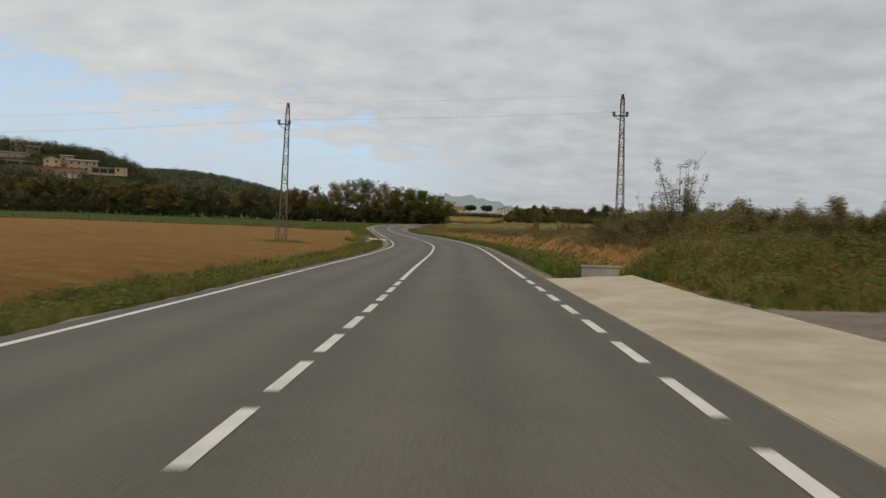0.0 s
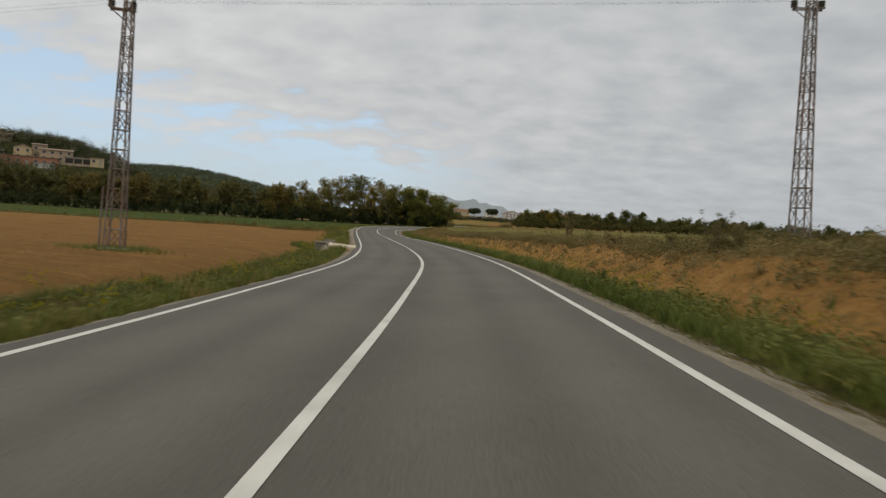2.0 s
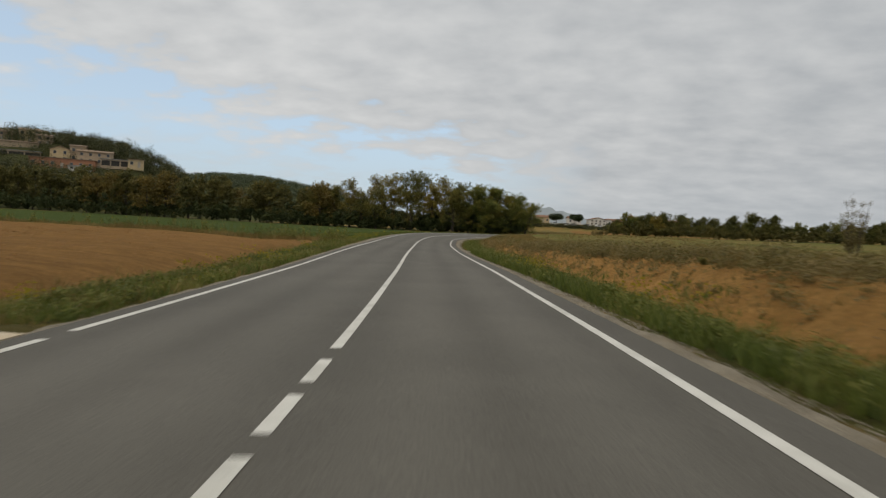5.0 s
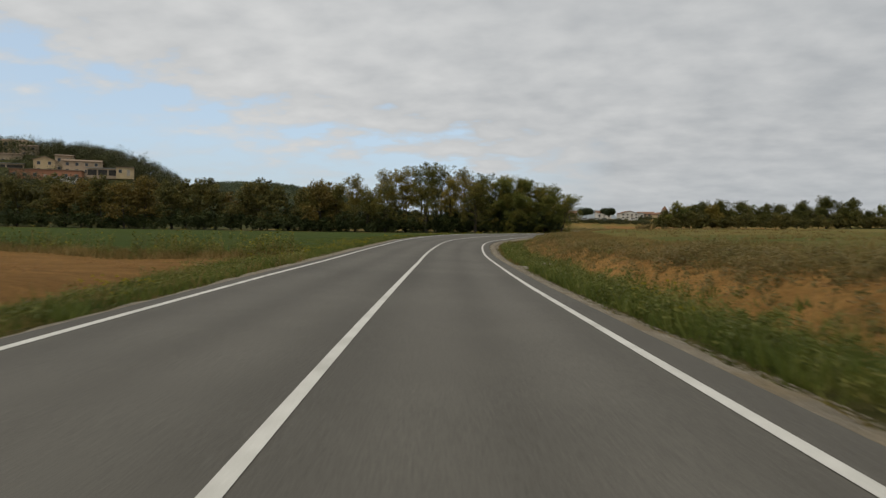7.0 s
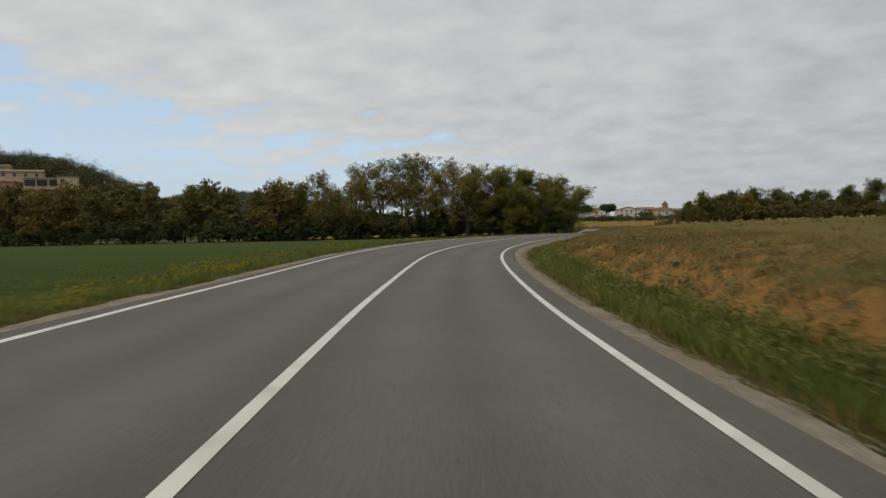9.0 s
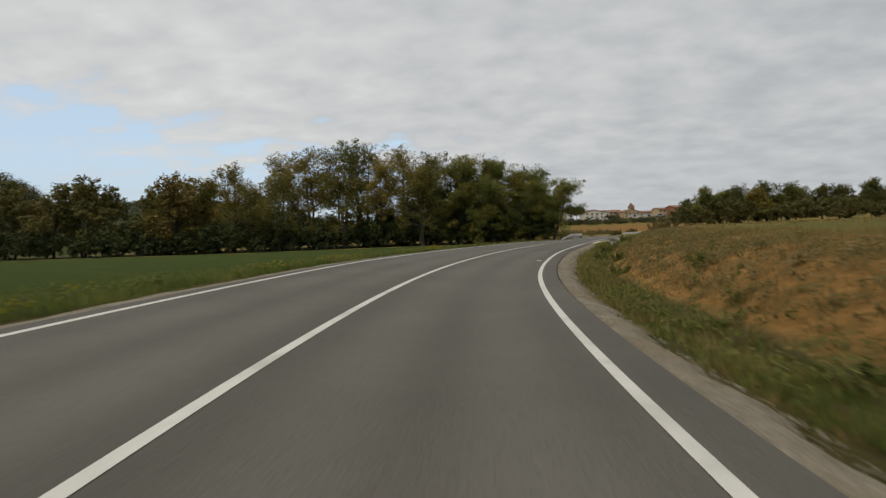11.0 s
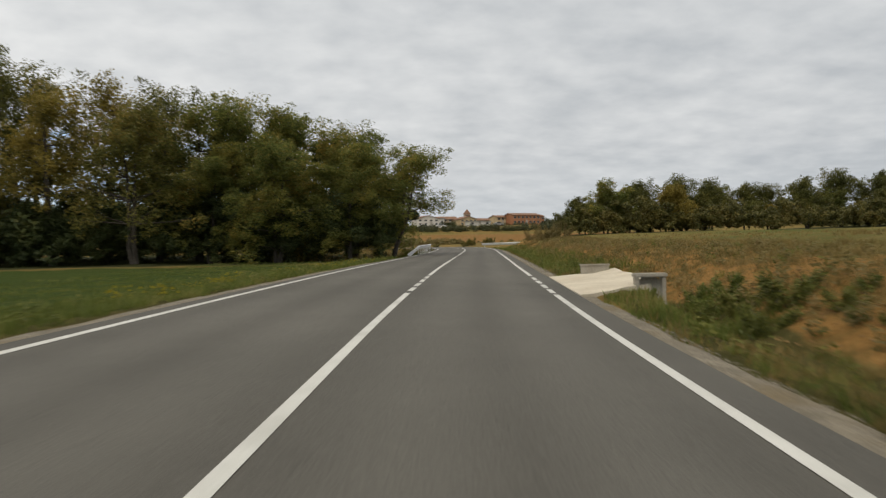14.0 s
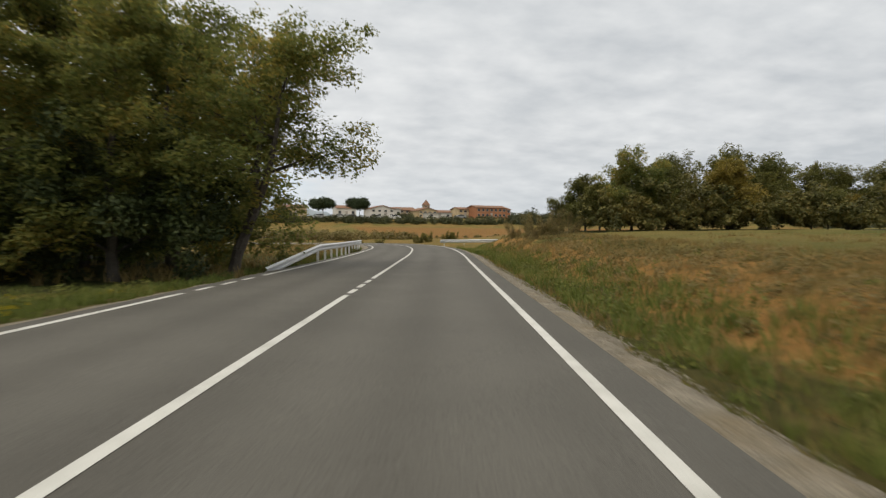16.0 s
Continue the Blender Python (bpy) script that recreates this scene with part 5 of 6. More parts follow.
# ---- lattice pylons and their wires ----
def pylon(x, y, top_z, turn, label, lean=0.0, arm=0.34):
    z = float(height([x], [y])[0])
    h = top_z - z
    ob = empty("lattice_pylon", pose(x, y, z, 0, lean, turn), label, "pylon", "lattice pylons")
    half = lambda t: 0.17 * (1 - t) ** 1.1 + 0.115
    for sx, sy in ((-1, -1), (1, -1), (1, 1), (-1, 1)):
        bm = bmesh.new()
        rings = [[bm.verts.new((sx * half(i / 8) + u, sy * half(i / 8) + w, i / 8 * h)) for u, w in ((-0.024, -0.024), (0.024, -0.024), (0.024, 0.024), (-0.024, 0.024))] for i in range(9)]
        for lo, hi in zip(rings, rings[1:]):
            for k in range(4):
                bm.faces.new((lo[k], lo[(k + 1) % 4], hi[(k + 1) % 4], hi[k]))
        bm.faces.new(rings[0][::-1])
        bm.faces.new(rings[-1])
        part("leg", bm, STEEL, ob)
    n = 15
    levels = [1 - (1 - i / n) ** 1.12 for i in range(n + 1)]
    for f in range(4):
        c, s = math.cos(f * math.pi / 2), math.sin(f * math.pi / 2)
        to = lambda u, t: Vector((c * u * half(t) + s * half(t), s * u * half(t) - c * half(t), t * h))
        for i in range(n):
            a, b = levels[i], levels[i + 1]
            k = 1 if i % 2 else -1
            part("brace", rod(bmesh.new(), to(-k, a), to(k, b), 0.015, 0.015, 4), STEEL, ob)
            if i % 2 == 0:
                part("brace", rod(bmesh.new(), to(k, a), to(-k, b), 0.016, 0.016, 4), STEEL, ob)
            part("cross_strut", rod(bmesh.new(), to(-1, b), to(1, b), 0.018, 0.018, 4), STEEL, ob)
    part("footing", box(bmesh.new(), -0.45, 0.45, -0.45, 0.45, -0.5, 0.06, 0.03), CAST, ob)
    hooks = []
    arm_z = h - 1.25
    bm = bmesh.new()
    for s in (-0.05, 0.05):
        rod(bm, (-0.62, s * 2.2, arm_z), (arm + 0.08, s * 2.2, arm_z), 0.03, 0.03, 4)
    rod(bm, (-0.62, 0, arm_z), (-0.15, 0, arm_z - 0.35), 0.02, 0.02, 4)
    part("crossarm", bm, STEEL, ob)
    for px, pz in ((0.0, h + 0.02), (-0.6, arm_z + 0.02), (arm, arm_z + 0.02)):
        bm = bmesh.new()
        rod(bm, (px, 0, pz - 0.1), (px, 0, pz + 0.1), 0.04, 0.04, 8)
        for k in range(3):
            rod(bm, (px, 0, pz + 0.04 + 0.09 * k), (px, 0, pz + 0.09 + 0.09 * k), 0.13, 0.10, 10)
        part("insulator", bm, BLACKISH, ob, "dark ribbed insulator")
        hooks.append(ob.matrix_basis @ Vector((px, 0, pz + 0.28)))
    return ob, hooks


left_pylon, hooks_l = pylon(-11.25, 50.2, 9.3, 6, "rusty steel lattice pylon standing in the ploughed field", 1.2, 0.13)
bm = bmesh.new()
rod(bm, (-0.46, -0.2, -0.1), (-0.42, -0.2, 2.2), 0.035, 0.035, 8)
part("cable_duct", bm, STEEL, left_pylon, "short pipe beside the pylon's leg")
_, hooks_r = pylon(13.1, 50.4, 10.75, -4, "grey steel lattice pylon behind the scrub bank", -0.8)


def wire(a, b, sag):
    cu = bpy.data.curves.new("power_line", "CURVE")
    cu.dimensions, cu.bevel_depth, cu.bevel_resolution = "3D", 0.003, 1
    sp = cu.splines.new("POLY")
    n = 24
    sp.points.add(n)
    for i in range(n + 1):
        t = i / n
        p = Vector(a).lerp(Vector(b), t)
        sp.points[i].co = (p.x, p.y, p.z - 4 * sag * t * (1 - t), 1)
    cu.materials.append(CABLE)
    tagged(new("power_line", cu), "thin overhead wire strung between lattice pylons", "wire", "overhead wires")


for a, b in zip(hooks_l, hooks_r):
    wire(a, b, 0.12)
for a, dz in zip(hooks_l, (-0.2, -0.2, -0.2)):
    wire(a, a + Vector((-95, 22, 0.6 + dz)), 1.4)


# ---- crash barriers ----
def barrier(points, name_label, post_gap=2.0, ramp=0.0):
    pts = np.array(points, float)
    seg = np.concatenate([[0], np.cumsum(np.linalg.norm(np.diff(pts[:, :2], axis=0), axis=1))])
    at = lambda s: np.array([np.interp(s, seg, pts[:, i]) for i in range(3)])
    ob = empty("crash_barrier", Matrix.Translation(pts[0]), name_label, "crash barrier", "crash barriers")
    inv = Vector(pts[0])
    prof = [(0.0, 0.0), (0.02, 0.03), (0.075, 0.055), (0.075, 0.10), (0.0, 0.135), (0.0, 0.175), (0.075, 0.21), (0.075, 0.255), (0.02, 0.28), (0.0, 0.31)]
    bm = bmesh.new()
    rows = []
    n = int(seg[-1] / 0.8) + 1
    for i in range(n + 1):
        s = seg[-1] * i / n
        p, q = at(s), at(min(s + 0.3, seg[-1])) - at(max(s - 0.3, 0))
        t = Vector((q[0], q[1], 0)).normalized()
        out = Vector((t.y, -t.x, 0))
        lift = 0.43 if not ramp else 0.43 * min(1, s / ramp) - 0.18 * max(0, 1 - s / ramp)
        rows.append([bm.verts.new(Vector(p) - inv + out * (k * a) + Vector((0, 0, lift + b))) for k, (a, b) in [(1, ab) for ab in prof]])
    for r0, r1 in zip(rows, rows[1:]):
        for j in range(len(prof) - 1):
            bm.faces.new((r0[j], r1[j], r1[j + 1], r0[j + 1]))
    me_ob = part("beam", bm, GALV, ob)
    md = me_ob.modifiers.new("thickness", "SOLIDIFY")
    md.thickness = 0.006
    s = max(ramp, 0.4)
    while s < seg[-1]:
        p = Vector(at(s)) - inv
        q = at(min(s + 0.3, seg[-1])) - at(max(s - 0.3, 0))
        t = Vector((q[0], q[1], 0)).normalized()
        out = Vector((t.y, -t.x, 0))
        bm = box(bmesh.new(), -0.03, 0.03, -0.05, 0.05, -0.5, 0.70)
        bm.transform(Matrix.Translation(p - out * 0.07) @ Matrix.Rotation(math.atan2(t.y, t.x), 4, "Z"))
        part("post", bm, GALV, ob)
        s += post_gap
    return ob


rail_s = np.arange(arc_at(241.5), arc_at(272), 1.0)
barrier(on_road(rail_s, -3.92, -0.08), "galvanised steel crash barrier along the road's bend", 2.0, 10.0)
gl = [(19.7, 287.0), (21.5, 286.6), (24.0, 285.8), (26.0, 285.0), (27.8, 284.2)]
barrier([(x, y, 1.75 + 0.01 * (x - 19)) for x, y in gl], "short galvanised crash barrier in dry grass", 2.0)

# a crumpled piece of rubbish on the asphalt
bm = bmesh.new()
bmesh.ops.create_icosphere(bm, subdivisions=2, radius=0.085)
rng = np.random.default_rng(3)
for v in bm.verts:
    v.co = Vector((v.co.x * 1.35, v.co.y * 0.6, v.co.z * 0.16)) * rng.uniform(0.55, 1.25) + Vector((0, 0, 0.022))
    v.co.z = max(v.co.z, 0.002)
me = bpy.data.meshes.new("litter")
bm.to_mesh(me)
bm.free()
me.materials.append(LITTER)
p = on_road([arc_at(175.5)], 2.72, 0.004)[0]
litter = tagged(new("litter", me), "crumpled white plastic rubbish lying on the asphalt", "litter")
litter.matrix_basis = pose(*p, 0, 0, 30)


# ---- houses ----
def plaster(name, c, k=0.82):
    return surface(name, tuple(v * k for v in c), c, 0.9, 18, 0.9, 0.2, 0.01, speck=0.1, stain=tuple(v * 0.72 for v in c))


WHITE_WALL = plaster("white_render", (0.66, 0.63, 0.58))
CREAM_WALL = plaster("cream_render", (0.55, 0.43, 0.26))
ORANGE_WALL = plaster("orange_brick", (0.38, 0.17, 0.085))
STONE_WALL = plaster("beige_stone", (0.43, 0.335, 0.235))
BRICK_WALL = plaster("red_brick", (0.40, 0.195, 0.115))
TILES = surface("clay_roof_tiles", (0.17, 0.095, 0.06), (0.27, 0.155, 0.10), 1.5, 14, 0.9, 0.6, 0.04, speck=0.3)
OLD_TILES = surface("weathered_roof_tiles", (0.17, 0.125, 0.085), (0.27, 0.20, 0.145), 1.5, 14, 0.9, 0.6, 0.04, speck=0.3)
GREY_ROOF = surface("grey_sheet_roof", (0.25, 0.25, 0.24), (0.34, 0.34, 0.33), 0.7, 10, 0.7, 0.2, 0.01)
GLASS = surface("dark_window", (0.03, 0.035, 0.04), (0.06, 0.065, 0.07), 0.5, 5, 0.15, 0.0, spec=0.5)
FRAME = surface("window_frame", (0.30, 0.27, 0.23), (0.40, 0.37, 0.33), 3, 20, 0.7)


def house(x, y, w, d, h, turn, wall, roof, label, kind="gable", storeys=2, per=4, rise=None, ridge="x", z=None, group="village houses", deep=8.0, bays=0):
    """Walls, an overhanging roof, a grid of windows with frames on the side that faces the road, a door."""
    base = float(height([x], [y])[0]) if z is None else z
    ob = empty("house", pose(x, y, base, 0, 0, turn), label, "house", group)
    rise = (d if ridge == "x" else w) * 0.2 if rise is None else rise
    bm = bmesh.new()
    box(bm, -w / 2, w / 2, -d / 2, d / 2, -deep, h)
    if kind == "gable":
        ends = [((-w / 2, -d / 2), (-w / 2, d / 2), (-w / 2, 0)), ((w / 2, -d / 2), (w / 2, d / 2), (w / 2, 0))] if ridge == "x" else [((-w / 2, -d / 2), (w / 2, -d / 2), (0, -d / 2)), ((-w / 2, d / 2), (w / 2, d / 2), (0, d / 2))]
        for a, b, c in ends:
            bm.faces.new([bm.verts.new((*a, h)), bm.verts.new((*b, h)), bm.verts.new((*c, h + rise))])
    part("wall", bm, wall, ob)
    o = 0.35
    bm = bmesh.new()
    if kind == "gable":
        if ridge == "x":
            lines = [(-w / 2 - o, w / 2 + o, -d / 2 - o, h - rise * o / (d / 2)), (-w / 2 - o, w / 2 + o, 0, h + rise), (-w / 2 - o, w / 2 + o, d / 2 + o, h - rise * o / (d / 2))]
            rows = [[bm.verts.new((a, yy, zz + 0.03 + t)) for a in (x0, x1)] for t in (0, 0.16) for x0, x1, yy, zz in lines]
        else:
            lines = [(-d / 2 - o, d / 2 + o, -w / 2 - o, h - rise * o / (w / 2)), (-d / 2 - o, d / 2 + o, 0, h + rise), (-d / 2 - o, d / 2 + o, w / 2 + o, h - rise * o / (w / 2))]
            rows = [[bm.verts.new((yy, a, zz + 0.03 + t)) for a in (x0, x1)] for t in (0, 0.16) for x0, x1, yy, zz in lines]
        for a, b in ((0, 1), (1, 2), (4, 3), (5, 4)):
            bm.faces.new((rows[a][0], rows[a][1], rows[b][1], rows[b][0]))
        for a, b in ((0, 3), (2, 5)):
            bm.faces.new((rows[a][0], rows[a][1], rows[b][1], rows[b][0]))
        for e in (0, 1):
            for a in (0, 1):
                bm.faces.new((rows[a][e], rows[a + 1][e], rows[a + 4][e], rows[a + 3][e]))
        bmesh.ops.recalc_face_normals(bm, faces=bm.faces)
    else:
        box(bm, -w / 2 - o, w / 2 + o, -d / 2 - o, d / 2 + o, h, h + 0.22)
    part("roof", bm, roof, ob)
    for i in range(bays):   # barn bays as dark panels on the solid wall, inner shade in their colour
        x0, x1 = -w / 2 + w * i / bays + 0.25, -w / 2 + w * (i + 1) / bays - 0.25
        part("open_bay", box(bmesh.new(), x0, x1, -d / 2 - 0.05, -d / 2 + 0.05, 0.1, h - 0.5), DARK, ob, "dark panel for the shade inside a barn bay")
    if bays:
        return ob
    step = h / storeys
    for k in range(storeys):
        for i in range(per):
            cx = -w / 2 + w * (i + 0.5) / per
            if k == 0 and i == per // 2:
                part("door", box(bmesh.new(), cx - 0.5, cx + 0.5, -d / 2 - 0.06, -d / 2 + 0.05, 0.0, 2.05), FRAME, ob)
                continue
            ww, wh, z0 = min(0.55, w / per * 0.32), min(1.25, step * 0.5), k * step + step * 0.32
            win = part("window", box(bmesh.new(), cx - ww, cx + ww, -d / 2 - 0.05, -d / 2 + 0.03, z0, z0 + wh), FRAME, ob)
            part("pane", box(bmesh.new(), cx - ww + 0.08, cx + ww - 0.08, -d / 2 - 0.06, -d / 2 - 0.045, z0 + 0.08, z0 + wh - 0.08), GLASS, win)
    return ob


# the village beyond the far field
house(32.3, 480, 7.4, 7, 3.2, 6, WHITE_WALL, TILES, "white rendered house with clay tile roof", storeys=1, per=3, rise=1.0)
house(13.0, 470, 9.5, 7, 3.0, 0, CREAM_WALL, TILES, "low cream house beside the umbrella pines", storeys=1, per=4, rise=1.1)
house(45.0, 478, 9.4, 8, 3.0, 10, WHITE_WALL, TILES, "white modern villa with low tiled gable", storeys=2, per=4, rise=1.3, ridge="y")
house(50.5, 487, 6.4, 8, 3.2, 10, WHITE_WALL, GREY_ROOF, "white flat-roofed villa wing", "flat", 1, 3)
house(56.5, 492, 8.5, 8, 3.0, 4, STONE_WALL, TILES, "stone village house with brown tiled roof", storeys=2, per=4, rise=1.1)
house(63.5, 485, 8.0, 8, 2.6, 14, CREAM_WALL, TILES, "yellow rendered house with tiled gable roof", storeys=2, per=4, rise=1.2, ridge="y")
house(73.0, 489, 9, 8, 2.2, 8, STONE_WALL, TILES, "low stone house with wide brown roof", storeys=1, per=4, rise=0.9)
house(64.5, 466, 9.5, 5, 1.7, 6, WHITE_WALL, GREY_ROOF, "long low white shed in front of the village", "flat", 1, 3)
house(86.5, 476, 13.0, 8, 3.9, 12, ORANGE_WALL, TILES, "two-storey orange brick building with many windows", storeys=2, per=7, rise=0.9)
house(77.5, 480, 5.5, 7, 3.2, 12, CREAM_WALL, TILES, "cream house joined to an orange building", storeys=2, per=3, rise=0.8)
house(95.0, 484, 5, 7, 3.6, 12, ORANGE_WALL, TILES, "orange house with a shallow tiled roof", storeys=2, per=3, rise=0.8)
tower_z = float(height([67.7], [498])[0])
tower = empty("church_tower", pose(67.7, 498, tower_z, 0, 0, 10), "square stone church tower with a pointed spire", "tower")
part("wall", box(bmesh.new(), -1.2, 1.2, -1.2, 1.2, -1, 5.6), STONE_WALL, tower)
bm = bmesh.new()
bmesh.ops.create_cone(bm, cap_ends=True, segments=4, radius1=2.0, radius2=0.05, depth=2.2, matrix=Matrix.Translation((0, 0, 6.7)) @ Matrix.Rotation(math.pi / 4, 4, "Z"))
part("spire", bm, TILES, tower)
# belfry openings as dark panels on the wall, their inner shade put into colour
for s in (-0.5, 0.5):
    part("belfry_opening", box(bmesh.new(), s - 0.25, s + 0.25, -1.26, -1.18, 4.0, 5.1), GLASS, tower)

# the hill town
H = "hill houses"
house(-175.5, 321.5, 22.5, 8, 3.7, 27, BRICK_WALL, OLD_TILES, "brick farm building on the hillside", "flat", 1, 7, z=18.2, group=H)
house(-167.0, 319.0, 8.0, 2.5, 1.7, 27, WHITE_WALL, GREY_ROOF, "low white lean-to before a brick building", "flat", 1, 3, z=17.6, group=H)
house(-182.2, 329.5, 7.0, 7, 7.6, 27, CREAM_WALL, OLD_TILES, "cream gable house above a brick building", storeys=3, per=2, rise=1.3, z=18.6, ridge="y", group=H)
house(-176.8, 332.5, 5.5, 7, 9.4, 27, STONE_WALL, OLD_TILES, "tall beige stone house above a brick building", storeys=3, per=2, rise=0.6, z=18.6, group=H)
house(-168.8, 331.5, 12.5, 7, 7.2, 27, STONE_WALL, OLD_TILES, "long stone house with a shallow roof", storeys=3, per=4, rise=0.8, z=18.6, group=H)
house(-154.6, 322.5, 10.0, 6, 2.5, 25, STONE_WALL, GREY_ROOF, "open stone barn with a flat roof", "flat", 1, 4, deep=1.0, bays=3, z=20.0, group=H)
house(-146.9, 323.0, 5.2, 5, 2.9, 25, CREAM_WALL, OLD_TILES, "small cream outhouse beside a barn", "flat", 1, 2, deep=1.0, z=20.0, group=H)
house(-199.5, 323.5, 22, 8, 3.6, 29, STONE_WALL, GREY_ROOF, "long stone shed with a pale roof", "flat", 1, 6, bays=4, z=21.0, group=H)
house(-204.0, 329.5, 20, 6, 4.4, 29, STONE_WALL, OLD_TILES, "wide beige house above a long shed", storeys=1, per=5, rise=0.5, z=24.3, group=H)
house(-197.0, 340, 6, 6, 4.2, 29, STONE_WALL, OLD_TILES, "narrow stone house on the steep slope", storeys=2, per=2, rise=0.7, z=28.4, group=H)
house(-205.5, 343, 8, 6, 5.0, 29, CREAM_WALL, OLD_TILES, "old pale house on the steep village slope", storeys=2, per=3, rise=0.8, z=30.0, group=H)
house(-219.5, 342.5, 11, 7, 4.2, 29, STONE_WALL, OLD_TILES, "stone house on the steep village slope", storeys=2, per=4, rise=0.8, z=30.0, group=H)
house(-207.5, 348, 9, 7, 3.4, 29, STONE_WALL, OLD_TILES, "stone house below the hilltop", storeys=2, per=3, group=H)
house(-215.0, 358, 11, 8, 3.8, 29, STONE_WALL, OLD_TILES, "old stone house on the hilltop", storeys=2, per=4, rise=0.9, group=H)
house(-229.0, 362, 10, 8, 4.0, 29, CREAM_WALL, OLD_TILES, "pale house among hilltop trees", storeys=2, per=4, group=H)
house(-247.0, 368, 13, 8, 5, 29, STONE_WALL, OLD_TILES, "wide stone house on the hilltop", storeys=2, per=5, group=H)


# ---- parked cars ----
def car(x, y, turn, paint, label):
    z = float(height([x], [y])[0])
    ob = empty("car", pose(x, y, z, 0, 0, turn), label, "car", "parked cars")
    side = [(-2.1, 0.35), (-2.12, 0.75), (-1.95, 0.95), (-1.35, 1.0), (-0.85, 1.42), (0.75, 1.45), (1.45, 0.98), (2.05, 0.85), (2.12, 0.5), (2.05, 0.3)]
    bm = bmesh.new()
    L = [bm.verts.new((a, -0.82 + (0.12 if b > 1.2 else 0), b)) for a, b in side]
    R = [bm.verts.new((a, 0.82 - (0.12 if b > 1.2 else 0), b)) for a, b in side]
    bm.faces.new(L)
    bm.faces.new(R[::-1])
    for i in range(len(side)):
        j = (i + 1) % len(side)
        bm.faces.new((L[i], R[i], R[j], L[j]))
    bmesh.ops.recalc_face_normals(bm, faces=bm.faces)
    part("body", bm, paint, ob)
    for s in (-1, 1):
        bm = bmesh.new()
        bm.faces.new([bm.verts.new((a, s * 0.80, b)) for a, b in ((-1.2, 1.02), (-0.8, 1.36), (0.7, 1.38), (1.2, 1.02))])
        r = bmesh.ops.extrude_face_region(bm, geom=bm.faces[:])
        for v in r["geom"]:
            if isinstance(v, bmesh.types.BMVert):
                v.co.y += s * 0.035
        part("side_window", bm, GLASS, ob)
        for a in (-1.3, 1.3):
            bm = bmesh.new()
            bmesh.ops.create_cone(bm, cap_ends=True, segments=16, radius1=0.31, radius2=0.31, depth=0.2, matrix=Matrix.Translation((a, s * 0.75, 0.31)) @ Matrix.Rotation(math.pi / 2, 4, "X"))
            part("wheel", bm, DARK, ob)
    return ob


CAR_WHITE = surface("white_car_paint", (0.66, 0.66, 0.65), (0.74, 0.74, 0.73), 1, 8, 0.3, 0.0, speck=0.03, spec=0.5)
CAR_GREY = surface("grey_car_paint", (0.20, 0.21, 0.22), (0.26, 0.27, 0.28), 1, 8, 0.3, 0.0, speck=0.03, spec=0.5)
for x, y, turn, paint, label in [(18.0, 416, 5, CAR_WHITE, "white van-like car parked near pines"), (23.6, 416, 0, CAR_WHITE, "small white car parked on the village street"),
                                 (27.0, 417, 8, CAR_GREY, "grey car parked on the village street"), (34.0, 418, 0, CAR_WHITE, "white car parked beside umbrella pine"),
                                 (40.0, 420, 4, CAR_WHITE, "white car parked before a villa"), (72.0, 462, 12, CAR_GREY, "dark car parked by a shed")]:
    car(x, y, turn, paint, label)

# village hedges and the far tree line, uncountable masses
rng = np.random.default_rng(31)


def thicket(rng, blocks, count, leaf):
    lobes = []
    for x0, x1, y0, y1, r, n in blocks:
        for _ in range(n):
            px, py = rng.uniform(x0, x1), rng.uniform(y0, y1)
            rr = r * rng.uniform(0.6, 1.3)
            lobes.append((px, py, float(height([px], [py])[0]) + rr * 0.5, rr, 1.0))
    return leaf_cloud(rng, lobes, count, leaf)


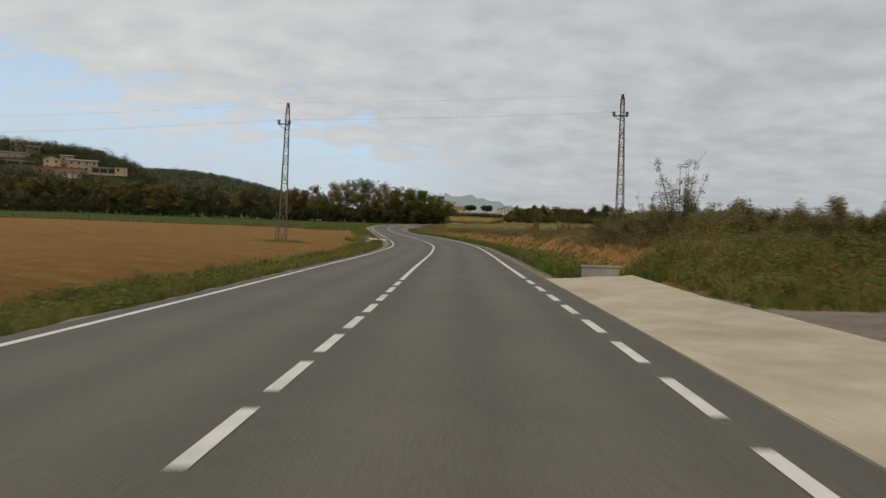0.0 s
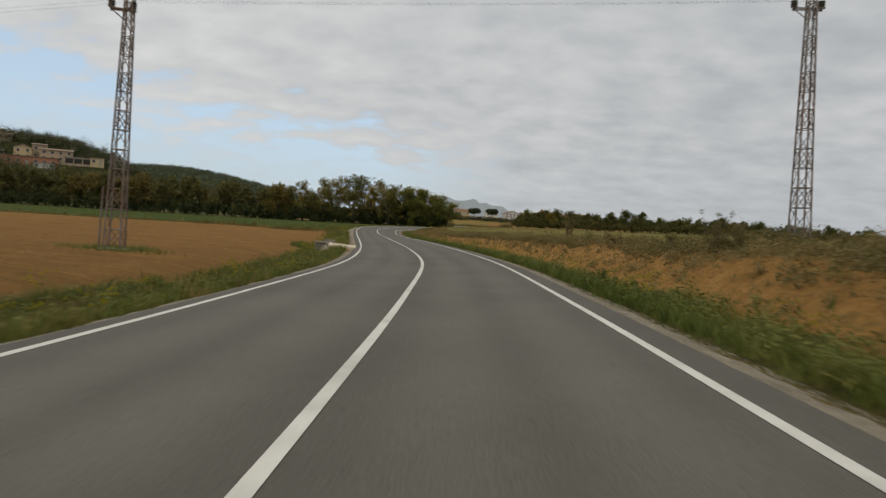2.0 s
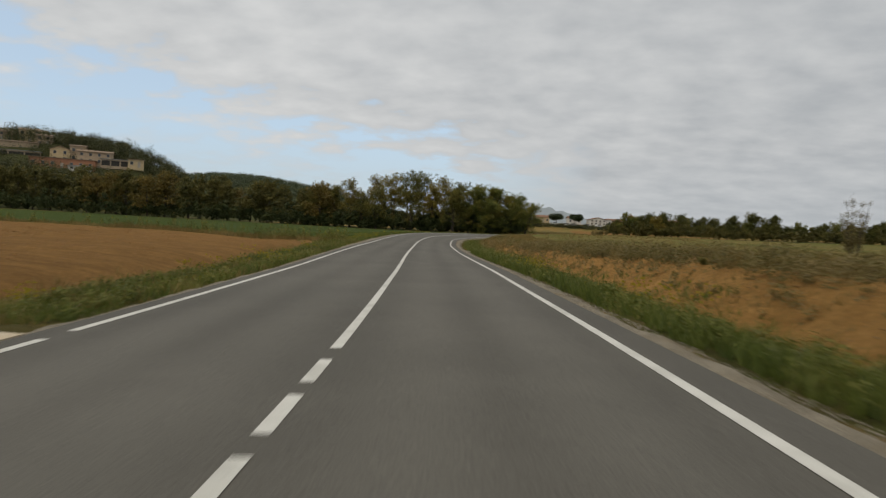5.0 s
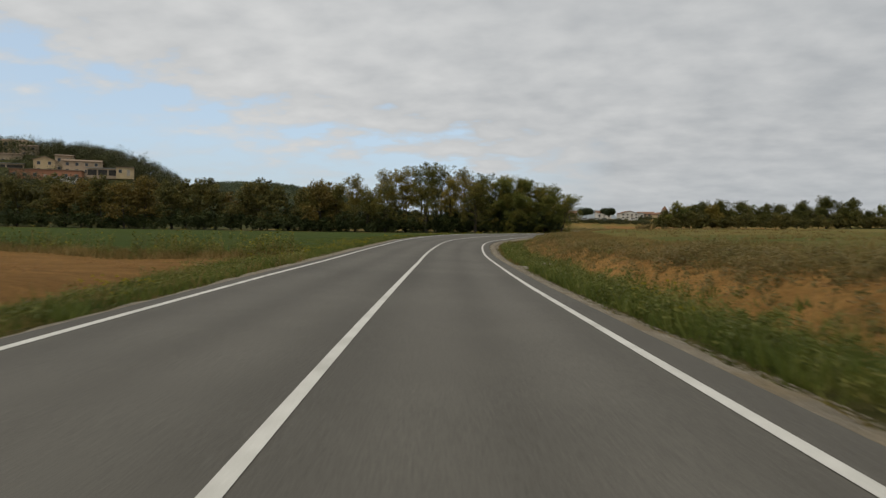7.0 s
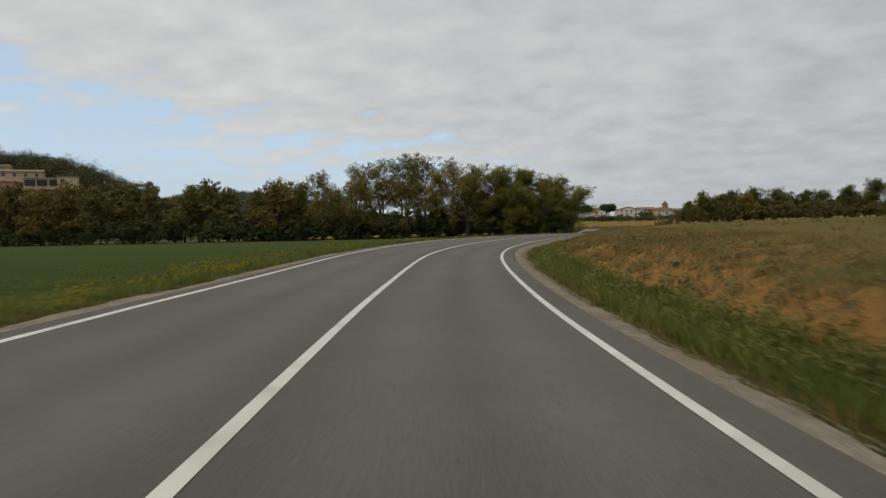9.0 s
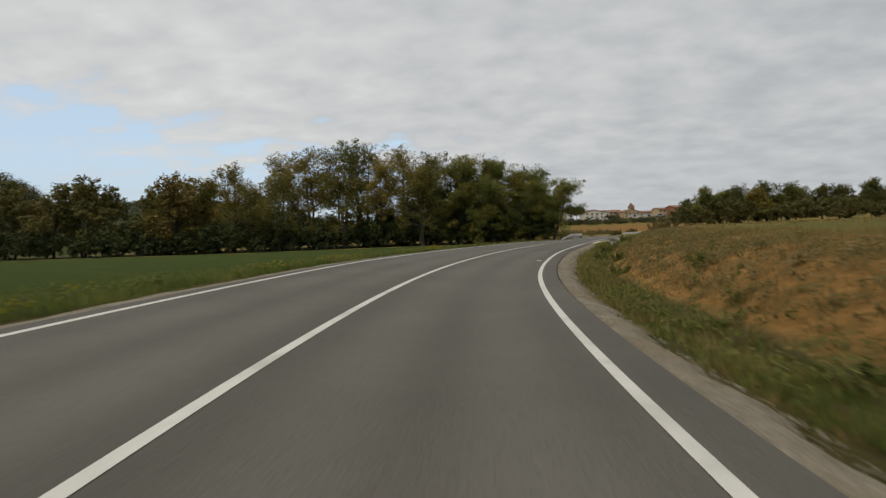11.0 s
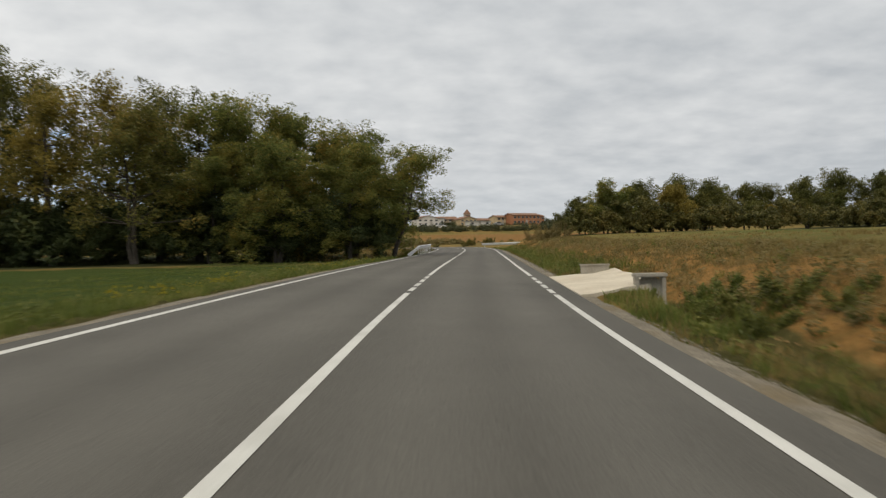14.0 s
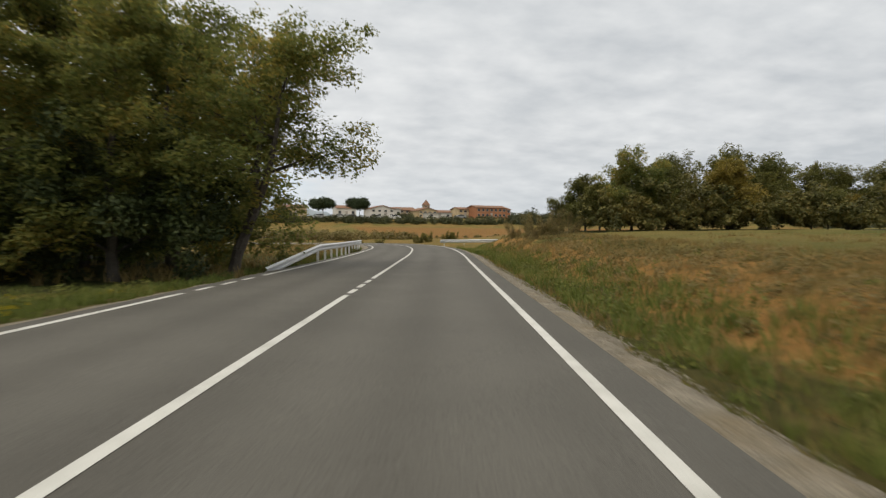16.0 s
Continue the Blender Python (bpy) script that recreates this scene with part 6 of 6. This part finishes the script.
tagged(new("village_hedge", quads("village_hedge", thicket(rng, [(-6, 110, 404, 411, 1.0, 460), (50, 57, 472, 476, 1.2, 20), (66, 88, 462, 466, 0.7, 40), ], 70000, 0.2), LEAF_FAR)),
       "dark hedge between the brown field and village", "hedge", kind="stuff")
tagged(new("roadside_scrub", quads("roadside_scrub", thicket(rng, [(-25, 14, 328, 336, 0.9, 60), (4, 25, 319, 345, 0.75, 110), (26, 60, 325, 332, 0.5, 50), (-12, 16, 318, 326, 0.6, 70)], 40000, 0.17), LEAF_SCRUB)),
       "olive brown scrub on rough grass beyond the bend", "scrub", kind="stuff")
tagged(new("garden_trees", quads("garden_trees", thicket(rng, [(97, 165, 465, 490, 1.4, 170), (-60, 10, 395, 450, 2.2, 90)], 50000, 0.35), LEAF_FAR)),
       "garden trees round the village", "trees", kind="stuff")
tagged(new("far_trees", quads("far_trees", thicket(rng, [(150, 420, 330, 420, 4.0, 140), (-110, 0, 470, 560, 3.5, 90), (110, 220, 490, 560, 3.0, 70)], 60000, 0.6), LEAF_FAR)),
       "distant trees behind the village", "trees", kind="stuff")

# mountains on the skyline, distance haze put into their pale blue colour
hz = surface("haze_blue_rock", (0.47, 0.545, 0.62), (0.52, 0.595, 0.67), 0.004, 0.02, 1.0, 0.0, speck=0.06)
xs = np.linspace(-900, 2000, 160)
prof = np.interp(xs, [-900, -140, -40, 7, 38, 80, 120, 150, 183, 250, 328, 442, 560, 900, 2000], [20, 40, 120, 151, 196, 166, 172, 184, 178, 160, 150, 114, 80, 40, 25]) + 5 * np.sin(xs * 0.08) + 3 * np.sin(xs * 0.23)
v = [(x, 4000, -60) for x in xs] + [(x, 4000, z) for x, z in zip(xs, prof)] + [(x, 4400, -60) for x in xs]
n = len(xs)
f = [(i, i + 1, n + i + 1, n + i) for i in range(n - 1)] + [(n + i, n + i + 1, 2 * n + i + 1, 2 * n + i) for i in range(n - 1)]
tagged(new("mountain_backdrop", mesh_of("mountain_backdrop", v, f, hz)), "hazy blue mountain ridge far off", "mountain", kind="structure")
